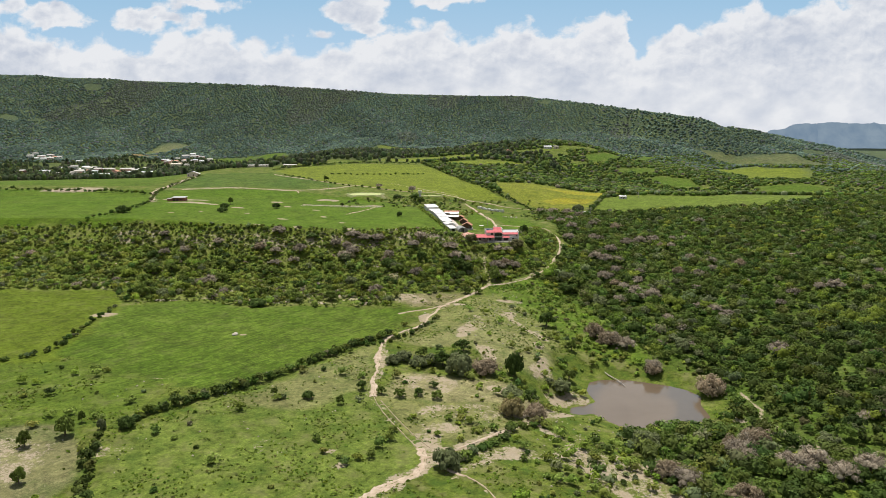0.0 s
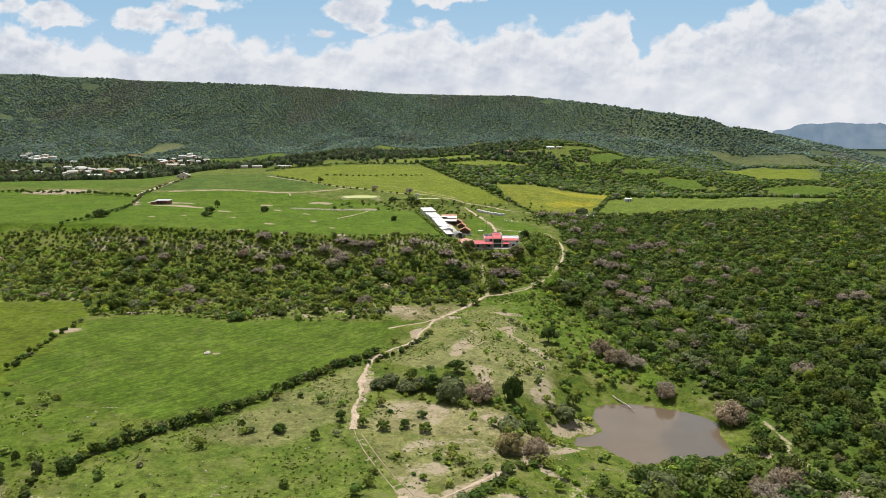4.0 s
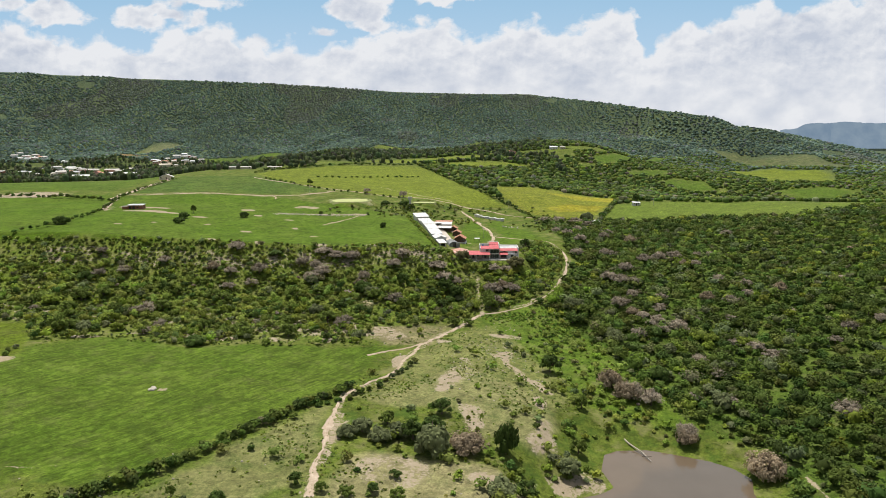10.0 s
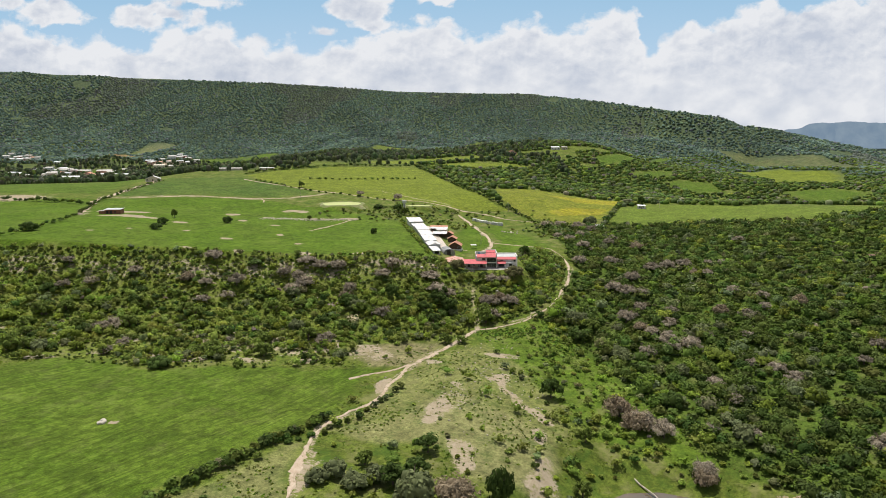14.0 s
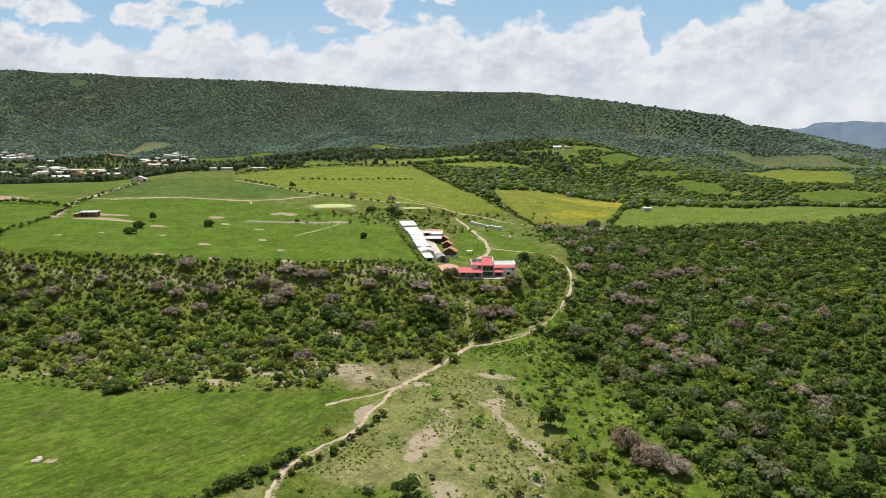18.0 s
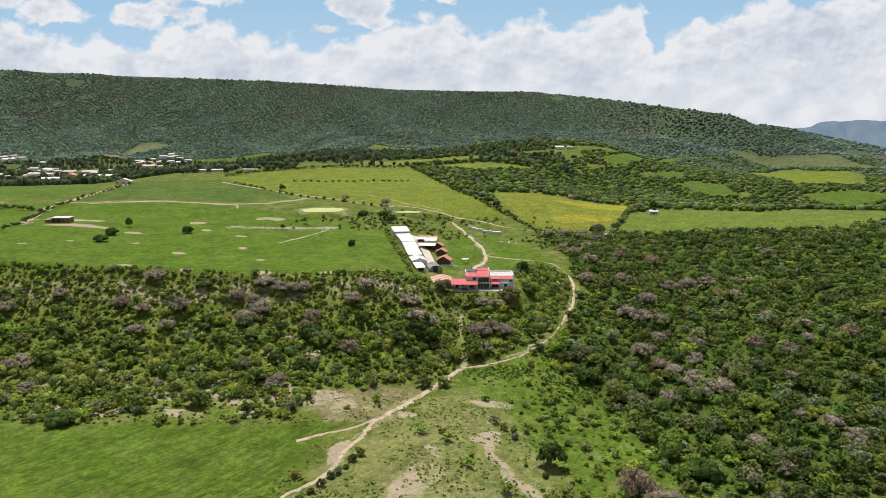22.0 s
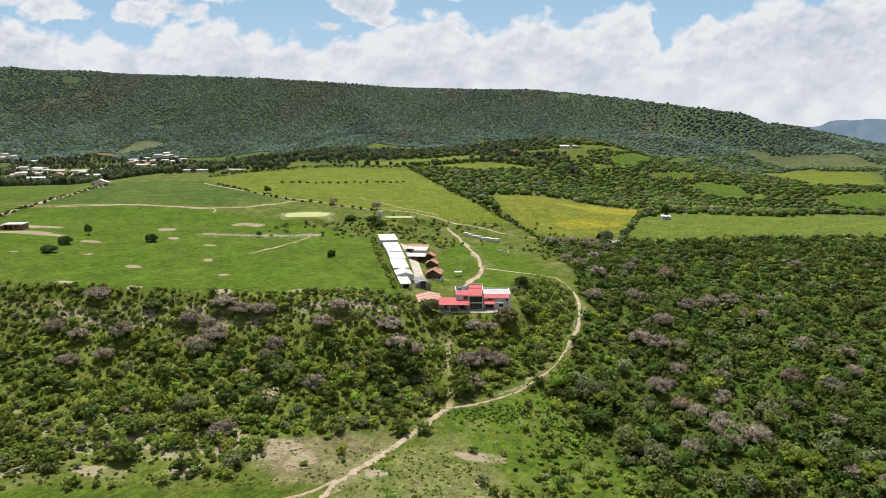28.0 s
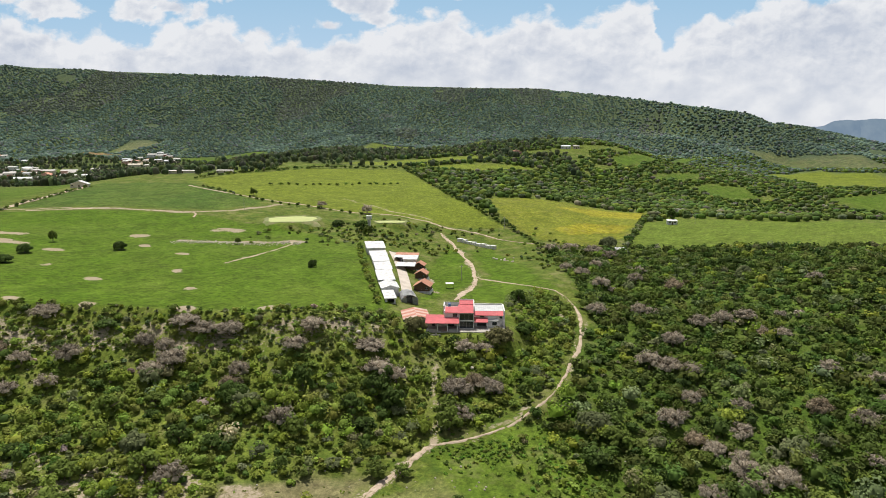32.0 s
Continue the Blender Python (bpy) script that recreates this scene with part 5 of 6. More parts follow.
low_front(shed(7.0, 467.5, 4.0, 11, 2.0, 2.5, CONCRETE, WHITEROOF, "low white-roofed shed at the end of the row", False), 4.0, 2.0)
shed(5.7, 479.5, 6.6, 11, 2.7, 3.8, WHITE, WHITEROOF, "white gabled shed with a flat dark panel painted as doorway shade")
low_front(shed(3.0, 491.0, 6.6, 14.5, 2.8, 4.0, WHITE, WHITEROOF, "white-roofed shed in the stepped row", False), 6.6, 2.8)
low_front(shed(0.2, 506.5, 6.8, 12, 3.2, 4.0, WHITE, WHITEROOF, "white-roofed shed in the stepped row", False), 6.8, 3.2)
low_front(shed(-2.6, 520.0, 7.0, 11, 3.4, 4.1, WHITE, WHITEROOF, "white-roofed shed in the stepped row", False), 7.0, 3.4)
low_front(shed(-5.2, 533, 7.6, 9, 3.0, 3.5, CREAM, WHITEROOF, "lower pale shed with a cream front wall", False), 7.6, 3.0)
low_front(shed(-8.0, 545, 8.8, 14, 4.0, 5.0, WHITE, WHITEROOF, "tall white-roofed shed at the head of the row", False), 8.8, 4.0)
paving = smooth_line([(-1.6, 566), (2.2, 548), (6.0, 528), (9.2, 508), (12.0, 488), (13.0, 478)], 2.0)
bm = bmesh.new()
edge = [[bm.verts.new((px_ + o, py_, float(ground_z((px_ + o) / PLAN, py_ / PLAN)) * PLAN + 0.12)) for o in (-2.4, -0.8, 0.8, 2.4)] for px_, py_ in paving]
for a, b in zip(edge, edge[1:]):
    for i in range(3):
        bm.faces.new((a[i], a[i + 1], b[i + 1], b[i]))
me = bpy.data.meshes.new("pavement")
bm.to_mesh(me)
me.materials.append(worn("pale yard concrete", (0.60, 0.53, 0.46), (0.48, 0.41, 0.34), 0.9, 0.3))
tagged(new("pavement", me), "pale concrete yard between the sheds", "yard", kind="structure")

stable = tagged(thing("stable", 6.4, 541.5, -4), "open stable with white sheet roof and clay tile edge", "stable")
part("back_wall", box(-5.6, 5.6, 9.8, 10.1, -1, 3.6), CREAM, stable)
part("side_wall", box(-5.6, -5.3, 0.3, 9.8, -1, 3.2), CREAM, stable)
part("side_wall", box(5.3, 5.6, 0.3, 9.8, -1, 3.2), CREAM, stable)
part("low_wall", box(-1.0, 5.3, 0.2, 0.5, -1, 2.6), WHITE, stable)
for k in range(4):
    part("post", box(-5.4 + 3.5 * k, -5.15 + 3.5 * k, 0.0, 0.25, -1, 2.9), WHITE, stable)
part("roof", ribbed(-1.2, 6.0, -0.6, 7.4, 2.95, 3.7, 0.5, 0.05), WHITEROOF, stable, "white sheet roof")
part("roof", ribbed(-6.0, -1.2, 3.0, 7.4, 3.2, 3.7, 0.5, 0.05), WHITEROOF, stable, "white sheet roof")
part("tile_edge", ribbed(-6.0, 6.0, 7.4, 10.6, 3.75, 4.3, 0.35), ORANGE, stable, "orange clay tile edge")
lean_to = tagged(thing("lean_to", 7.6, 527.5, -2), "low white lean-to roof on posts beside the stable", "shed")
part("roof", ribbed(-4.6, 4.6, 0.0, 7.0, 2.4, 3.0, 0.5, 0.05), WHITEROOF, lean_to)
for px_, py_ in ((-4.3, 0.4), (4.3, 0.4), (-4.3, 6.6), (4.3, 6.6), (0, 0.4)):
    part("post", box(px_ - 0.1, px_ + 0.1, py_ - 0.1, py_ + 0.1, -1, 2.35), BROWN, lean_to)
part("back_wall", box(-4.4, 4.4, 6.8, 7.0, -1, 2.8), BROWN, lean_to)


def cabin(x, y, width, length, turn, label):
    c = tagged(thing("cabin", x, y, turn), label, "cabin", "cabins beside the yard")
    h = width / 2
    part("base", box(-h - 0.5, h + 0.5, -1.6, length + 0.2, -2.0, 0.35), WHITE, c, "white plastered base and porch step")
    part("front_wall", holed(-h, h, 0.35, 2.7, 0.0, 0.2, [(-0.3, 0.7, 0.35, 2.3), (h - 1.9, h - 0.7, 1.1, 2.1)]), BROWN, c)
    part("gable", gable_wall(-h, h, 0.0, 0.2, 2.7, 2.72, 2.72 + h * 0.55), BROWN, c)
    part("side_wall", box(-h, -h + 0.2, 0.2, length - 0.2, 0.35, 2.7), BROWN, c)
    part("side_wall", box(h - 0.2, h, 0.2, length - 0.2, 0.35, 2.7), BROWN, c)
    part("back_wall", box(-h, h, length - 0.2, length, 0.35, 2.7), BROWN, c)
    part("door", box(-0.28, 0.68, 0.12, 0.18, 0.37, 2.28), BROWN, c)
    window(c, h - 1.9, h - 0.7, 1.1, 2.1, 0.05, 1, "small white-framed window")
    for side in (-1, 1):
        r = part("roof", ribbed(-1.2, length + 0.4, -h - 0.6, 0.04, 2.55, 2.95 + h * 0.55, 0.3), ORANGE, c)
        r.matrix_basis = pose(0, 0, 0, 0, 0, 90) if side < 0 else pose(0, length - 0.8, 0, 0, 0, -90)
    for px_ in (-h + 0.1, h - 0.1):
        part("porch_post", box(px_ - 0.08, px_ + 0.08, -1.2, -1.04, 0.35, 2.5), BROWN, c)
    return c


cabin(17.4, 497, 6.6, 6.0, -8, "brown cabin with clay tile roof and white porch")
cabin(15.6, 520, 5.0, 5.0, -8, "small brown cabin with clay tile roof")
cabin(13.6, 538, 4.6, 4.6, -8, "small brown cabin with clay tile roof")

barrel = tagged(thing("arched_shed", 14.0, 473.5, ROW), "arched grey sheet-metal shed beside the farmhouse", "shed")
bm = bmesh.new()
arc = [(3.4 * math.cos(a), 1.2 + 2.3 * math.sin(a)) for a in (math.pi * k / 18 for k in range(19))]
rings = [[bm.verts.new((x, y, z)) for x, z in arc] for y in (0, 3.5, 7.0, 10.5)]
for a, b in zip(rings, rings[1:]):
    for i in range(18):
        bm.faces.new((a[i], a[i + 1], b[i + 1], b[i]))
bmesh.ops.solidify(bm, geom=bm.faces[:], thickness=0.06)
part("arched_roof", bm, GREYROOF, barrel, "arched grey metal roof")
part("side_wall", box(-3.4, -3.2, 0.1, 10.4, -1.2, 1.2), CREAM, barrel)
part("side_wall", box(3.2, 3.4, 0.1, 10.4, -1.2, 1.2), CREAM, barrel)
part("end_wall", box(-3.1, 3.1, 10.0, 10.2, -1.2, 2.4), STEEL, barrel)
part("end_wall", box(-3.1, -1.2, 0.4, 0.6, -1.2, 2.3), STEEL, barrel)
part("end_wall", box(1.2, 3.1, 0.4, 0.6, -1.2, 2.3), STEEL, barrel)
# Painted shade closing the open front of the arch.
part("dark_room", box(-1.2, 1.2, 1.5, 1.6, -1.2, 2.3), ROOM_SHADE, barrel)

hall = tagged(thing("hall", 18.4, 448.5, 9), "low hall with faded orange and white striped roof", "hall")
part("wall", box(-4.6, -4.35, 0, 12.0, -2.5, 2.5), CREAM, hall)
part("wall", box(4.35, 4.6, 0, 12.0, -2.5, 2.5), CREAM, hall)
part("front_wall", gable_wall(-4.35, 4.35, 0.0, 0.25, -2.5, 2.5, 3.5), CREAM, hall)
part("back_wall", gable_wall(-4.35, 4.35, 11.75, 0.25, -2.5, 2.5, 3.5), CREAM, hall)
PALE_TILE = worn("pale worn tile", (0.66, 0.47, 0.39), (0.58, 0.38, 0.31), 0.75, 0.6)
TILE = worn("salmon clay tile", (0.56, 0.24, 0.17), (0.48, 0.19, 0.13), 0.75, 0.6)
for side in (-1, 1):
    for k in range(6):
        r = part("roof_panel", ribbed(-0.4 + 2.15 * k, -0.4 + 2.15 * (k + 1) - 0.02, -5.0, 0.03, 2.6, 3.75, 0.36), PALE_TILE if k % 2 else TILE, hall)
        r.matrix_basis = pose(0, 0, 0, 0, 0, 90) if side < 0 else pose(0, 12.0, 0, 0, 0, -90)

tower = tagged(thing("water_tower", -20.5, 612, 0), "white concrete water tower with a broad tank", "water tower")
part("shaft", box(-0.8, 0.8, -0.8, 0.8, -1.5, 6.6), WHITE, tower)
bm = bmesh.new()
prev = None
for z, h in ((6.6, 0.85), (7.3, 1.45), (9.0, 1.45), (9.0, 1.6), (9.3, 1.6)):
    ring = [bm.verts.new((sx * h, sy * h, z)) for sx, sy in ((-1, -1), (1, -1), (1, 1), (-1, 1))]
    if prev:
        for i in range(4):
            bm.faces.new((prev[i], prev[(i + 1) % 4], ring[(i + 1) % 4], ring[i]))
    else:
        bm.faces.new(ring[::-1])
    prev = ring
bm.faces.new(prev)
part("tank", bm, WHITE, tower, "flared white tank")
part("ladder", box(-0.25, 0.25, -0.95, -0.88, 0.0, 7.0), STEEL, tower)


# Two algae basins with earth rims.
def basin(x, y, half_x, half_y, turn, label):
    b = tagged(thing("basin", x, y, turn), label, "basin")
    n = 40
    bm, rim = bmesh.new(), bmesh.new()
    top = 0.25
    rows = []
    for k in range(n):
        a = 6.2832 * k / n
        sx, sy = (math.copysign(abs(math.cos(a)) ** 0.6, math.cos(a)), math.copysign(abs(math.sin(a)) ** 0.6, math.sin(a)))
        wob = 1 + 0.04 * math.sin(a * 5) + 0.03 * math.sin(a * 9 + 1)
        rows.append([rim.verts.new((sx * half_x * f * wob, sy * half_y * f * wob, z)) for f, z in ((0.97, top - 0.35), (1.04, top + 0.3), (1.14, top + 0.25), (1.42, -2.5))])
    for a, c in zip(rows, rows[1:] + rows[:1]):
        for i in range(3):
            rim.faces.new((a[i], c[i], c[i + 1], a[i + 1]))
    bm.faces.new([bm.verts.new((r[0].co.x * 1.03, r[0].co.y * 1.03, top - 0.1)) for r in rows])
    part("rim", rim, RIM, b, "grassy earth rim")
    part("water", bm, ALGAE, b, "pale green algae water")


RIM = worn("grassy bank", (0.13, 0.19, 0.035), (0.30, 0.26, 0.14), 0.95, 0.25)
basin(-71, 631, 14.5, 14.0, 8, "oblong basin of pale green algae water")
basin(-10.5, 638, 9.0, 6.5, 0, "small basin of yellow-green algae water")

barn = tagged(thing("barn", -208, 540, 6), "unfinished brick barn with a pale flat roof", "barn")
part("back_wall", box(-6.5, 6.5, 7.7, 8.0, -0.6, 3.4), BRICK, barn)
part("front_wall", holed(-6.5, 6.5, -0.6, 3.3, 0.0, 0.25, [(-5.6, -3.4, 0.0, 2.6), (-2.4, -0.2, 0.0, 2.6), (1.2, 2.8, 0.9, 2.2)]), BRICK, barn)
part("side_wall", box(-6.5, -6.25, 0.25, 7.7, -0.6, 3.4), BRICK, barn)
part("side_wall", box(6.25, 6.5, 0.25, 7.7, -0.6, 3.4), BRICK, barn)
part("roof", ribbed(-7.0, 7.0, -0.8, 8.6, 3.4, 3.8, 0.6, 0.05), GREYROOF, barn)
# Dark sheet for the barn's inner shade, put into the colour.
part("dark_room", box(-6.2, 6.2, 2.5, 2.6, 0.0, 3.2), ROOM_SHADE, barn)
part("annex_wall", box(-11.5, -6.6, 1.0, 6.5, -0.6, 2.2), BRICK, barn)
part("annex_roof", box(-12.0, -6.55, 0.6, 7.0, 2.2, 2.4), CONCRETE, barn)
barn.matrix_basis = barn.matrix_basis @ Matrix.Diagonal((0.78, 0.78, 0.85, 1))

# White concrete troughs in a row, field stones, pens and poles by the yard.
rng = np.random.default_rng(5)
for k in range(8):
    x, y = 33.5 + 2.75 * k, 627.5 - 2.45 * k
    w = tagged(thing("trough", x, y, -38), "white concrete trough in a ragged row", "trough", "troughs in a row")
    h, l = 1.1 + 0.9 * rng.random(), 1.2 + 0.3 * rng.random()
    bm = box(-l, l, -1.3, 1.3, -0.4, h)
    part("body", bm, WHITE, w)
    part("rim", box(-l - 0.12, l + 0.12, -1.42, 1.42, h, h + 0.12), WHITE, w)


def boulder(x, y, size, seed):
    rng = np.random.default_rng(seed)
    bm = bmesh.new()
    bmesh.ops.create_icosphere(bm, subdivisions=2, radius=1)
    for v in bm.verts:
        k = 1 + 0.22 * noise.noise(v.co * 1.4 + Vector((seed * 3.1, 0, 0)))
        v.co = Vector((v.co.x * k * size, v.co.y * k * size * 0.8, v.co.z * k * size * 0.6))
    me = bpy.data.meshes.new("boulder")
    bm.to_mesh(me)
    bm.free()
    me.materials.append(STONE)
    ob = new("boulder", me)
    ob.matrix_basis = pose(x, y, float(ground_z(x / PLAN, y / PLAN)) * PLAN + size * 0.2, 0, 0, rng.random() * 360)
    tagged(ob, "pale rounded field stone in the grass", "stone", "field stones")


for k in range(22):
    boulder(*((58 + 4.5 * rng.normal(), 583 + 5 * rng.normal()) if k < 10 else (4 + 14 * rng.normal(), 425 + 4 * rng.normal()) if k < 18 else (-88 + 1.0 * rng.normal(), 284 + 0.8 * rng.normal())), 0.45 + 0.6 * rng.random(), k)
pen = tagged(thing("animal_shelter", 29.0, 512.5, 5), "small shelter with a white roof on thin posts", "shelter")
part("roof", plate([(-1.8, -1.2, 2.2), (1.8, -1.2, 2.2), (1.8, 1.2, 2.4), (-1.8, 1.2, 2.4)], 0.1), WHITEROOF, pen)
for px_, py_ in ((-1.6, -1.0), (1.6, -1.0), (-1.6, 1.0), (1.6, 1.0)):
    part("post", tube((px_, py_, -0.2), (px_, py_, 2.2), 0.06, 0.06), BROWN, pen)


def pole(x, y, height, label):
    p = tagged(thing("utility_pole", x, y, rng.random() * 40), label, "pole", "utility poles")
    part("shaft", tube((0, 0, -0.5), (0, 0, height), 0.16, 0.10), CONCRETE, p)
    part("crossarm", box(-0.9, 0.9, -0.06, 0.06, height - 0.9, height - 0.75), CONCRETE, p)
    for k in (-0.7, 0, 0.7):
        part("insulator", tube((k, 0, height - 0.75), (k, 0, height - 0.5), 0.05, 0.05), WHITE, p)


pole(34.3, 529, 7.5, "grey concrete pole on the lawn")
for x, y in ((62, 655), (-30, 640), (-110, 660), (131, 607), (196, 688)):
    pole(x, y, 8, "grey concrete pole beside a field")


# ---- houses farther off ----
def far_house(name, x, y, turn, width, depth, height, wall, roof, gabled, label, storeys=1, z=None):
    h = tagged(thing(name, x, y, turn, z), label, "house", "houses of the village")
    w = width / 2
    holes = []
    for s in range(storeys):
        z0 = s * height / storeys
        holes += [(-w + 0.9, -w + 2.1, z0 + 1.0, z0 + 2.1), (w - 2.3, w - 1.1, z0 + 1.0, z0 + 2.1)]
    holes.append((-0.5, 0.5, 0.0, 2.1))
    part("front_wall", holed(-w, w, -1.5, height, 0, 0.25, holes), wall, h)
    part("back_wall", box(-w, w, depth - 0.25, depth, -1.5, height), wall, h)
    part("side_wall", box(-w, -w + 0.25, 0.25, depth - 0.25, -1.5, height), wall, h)
    part("side_wall", box(w - 0.25, w, 0.25, depth - 0.25, -1.5, height), wall, h)
    for a, b, c, d in holes[:-1]:
        part("window", box(a, b, 0.1, 0.14, c, d), GLASS, h)
    part("door", box(-0.5, 0.5, 0.1, 0.16, 0.0, 2.1), BROWN, h)
    if gabled:
        part("gable", gable_wall(-w, w, 0.0, 0.25, height, height + 0.02, height + w * 0.4), wall, h)
        for side in (-1, 1):
            r = part("roof", ribbed(-0.4, depth + 0.4, -w - 0.4, 0.04, height + 0.02, height + 0.2 + w * 0.4, 0.6), roof, h)
            r.matrix_basis = pose(0, 0, 0, 0, 0, 90) if side < 0 else pose(0, depth, 0, 0, 0, -90)
    else:
        rise = 0.16 * depth + 0.3
        part("roof", ribbed(-w - 0.3, w + 0.3, -0.4, depth + 0.3, height + 0.12, height + rise, 0.8, 0.05), roof, h)
        part("side_gable", plate([(-w, 0.3, height + 0.02), (-w + 0.2, 0.3, height + 0.02), (-w + 0.2, depth, height + rise - 0.15), (-w, depth, height + rise - 0.15)], 0.3), wall, h)
        part("side_gable", plate([(w - 0.2, 0.3, height + 0.02), (w, 0.3, height + 0.02), (w, depth, height + rise - 0.15), (w - 0.2, depth, height + rise - 0.15)], 0.3), wall, h)
    return h


PALEROOF = worn("sunlit screed roof", (0.56, 0.53, 0.49), (0.40, 0.37, 0.33), 0.9, 0.3)
VILLAGE = [  # x, y, width, depth, height, storeys, wall, roof, gabled
    (-556, 1125, 34, 9, 4, 1, WHITE, WHITEROOF, 0), (-718, 1343, 14, 9, 6, 2, WHITE, CONCRETE, 0), (-698, 1330, 12, 8, 3.4, 1, CREAM, WHITEROOF, 0), (-680, 1322, 15, 9, 6, 2, WHITE, CONCRETE, 0),
    (-735, 1350, 12, 9, 3.2, 1, PINK, CONCRETE, 0), (-584, 1277, 24, 10, 6, 2, PINK, CONCRETE, 0), (-562, 1180, 26, 9, 3.6, 1, PINK, ORANGE, 1), (-539, 1191, 15, 8, 3.4, 1, WHITE, WHITEROOF, 0),
    (-591, 1367, 14, 8, 3.2, 1, CREAM, CONCRETE, 0), (-502, 1170, 18, 8, 3.2, 1, WHITE, WHITEROOF, 0), (-524, 1182, 12, 8, 3.2, 1, CREAM, CONCRETE, 0), (-644, 1224, 16, 9, 6, 2, WHITE, CONCRETE, 0),
    (-627, 1289, 20, 9, 6, 2, BRICK, CONCRETE, 0), (-704, 1360, 16, 9, 3.4, 1, WHITE, WHITEROOF, 0), (-760, 1448, 14, 8, 3.2, 1, GREYROOF, WHITEROOF, 0), (-606, 1510, 16, 9, 4, 1, BRICK, GREYROOF, 0),
    (-551, 1427, 20, 9, 4.6, 1, CREAM, CREAM, 0), (-530, 1432, 11, 8, 3.4, 1, CREAM, CONCRETE, 0), (-582, 1567, 16, 10, 6, 2, WHITE, CONCRETE, 0), (-562, 1560, 13, 9, 6, 2, CREAM, CONCRETE, 0),
    (-545, 1560, 13, 8, 3.4, 1, PINK, CONCRETE, 0), (-518, 1496, 16, 8, 3.4, 1, GREYROOF, WHITEROOF, 0), (-572, 1585, 12, 8, 6, 2, WHITE, WHITEROOF, 0), (-500, 1486, 12, 8, 3.2, 1, CREAM, CONCRETE, 0),
    (-850, 1465, 14, 9, 6, 2, PINK, CONCRETE, 0), (-832, 1447, 18, 9, 4, 1, WHITE, WHITEROOF, 0), (-866, 1452, 12, 9, 6, 2, WHITE, CONCRETE, 0), (-846, 1490, 14, 8, 6, 2, CREAM, CONCRETE, 0)]
town = np.random.default_rng(8)
for cx, cy, sx, sy, count in ((-640, 1262, 105, 75, 18), (-556, 1510, 55, 60, 10), (-846, 1462, 34, 30, 8)):
    for k in range(count):
        VILLAGE.append((cx + sx * (2 * town.random() - 1), cy + sy * (2 * town.random() - 1), 8 + 6 * town.random(), 8.0, 3.6 if k % 2 else 6.2, 1 if k % 2 else 2, (WHITE, CREAM, PINK, BRICK, CREAM)[k % 5], (CONCRETE, WHITEROOF, CONCRETE, ORANGE, GREYROOF, CONCRETE)[k % 6], 0))
for x, y, w, d, h, s, wall, roof, gabled in VILLAGE:
    tone = {WHITE: "white", CREAM: "cream", PINK: "pink", BRICK: "red brick", GREYROOF: "grey", CONCRETE: "grey block"}[wall]
    roof = PALEROOF if roof is CONCRETE else roof
    far_house("village_house", x, y, 20 - 25 * rng.random(), w, d, h, wall, roof, gabled, f"{tone} {'two-storey' if s == 2 else 'single-storey'} village house among dark trees", s)
far_house("field_shed", -229, 853, 8, 26, 4, 2.0, CREAM, PALEROOF, 0, "long low cream shed at the edge of the woods")
far_house("field_shed", -188, 850, -4, 16, 3, 2.0, CREAM, PALEROOF, 0, "long low pale shed at the edge of the woods")
far_house("field_shed", -272, 752, 14, 13, 7, 2.6, CREAM, WHITEROOF, 1, "long white-roofed shed at the edge of a green field")
far_house("far_farmhouse", 102, 1082, 0, 13, 8, 3.4, PINK, ORANGE, 1, "pink farmhouse with clay tile roof among far fields")
far_house("far_farmhouse", 170, 1122, 0, 12, 8, 3.4, WHITE, WHITEROOF, 0, "white farmhouse with flat roof among far fields")
far_house("far_farmhouse", 183, 1119, 0, 8, 7, 3.4, CREAM, CONCRETE, 0, "small cream farmhouse beside a dark tree")
far_house("field_hut", 181, 689, 0, 6.5, 4, 2.4, WHITE, WHITEROOF, 0, "small white hut beside a tall dark tree")
far_house("pump_house", 128.5, 613, 0, 5.5, 3.5, 1.8, CONCRETE, WHITEROOF, 0, "low pale pump house at a field corner")


# ---- single trees and shrubs ----
PROTO = {}
TREES = {  # tint, crown form, label, category
    "green": (GREEN, "round", "green thorn tree with a rounded crown", "tree"), "deep": (DEEP, "round", "dense dark green leafy tree", "tree"),
    "grey": (GREY, "umbrella", "grey leafless thorn tree with fine twigs", "tree"), "tan": (TAN, "dome", "broad bush with tan drying leaves", "bush"),
    "rust": (RUST, "dome", "broad bush with rust-brown leaves", "bush"), "sage": (SAGE, "dome", "grey-green rounded thorny bush", "bush"), "mound": (DEEP, "dome", "low dense dark green bush like a mound", "bush"), "olive": ((0.185, 0.175, 0.075), "dome", "broad olive-brown rounded tree", "tree"), "lime": (LIME, "dome", "light green leafy shrub", "bush")}
FORMS = {"round": (0.28, 0.36, 0.62), "umbrella": (0.24, 0.42, 0.60), "dome": (0.16, 0.45, 0.68)}    # crown's foot, lobe size, rise


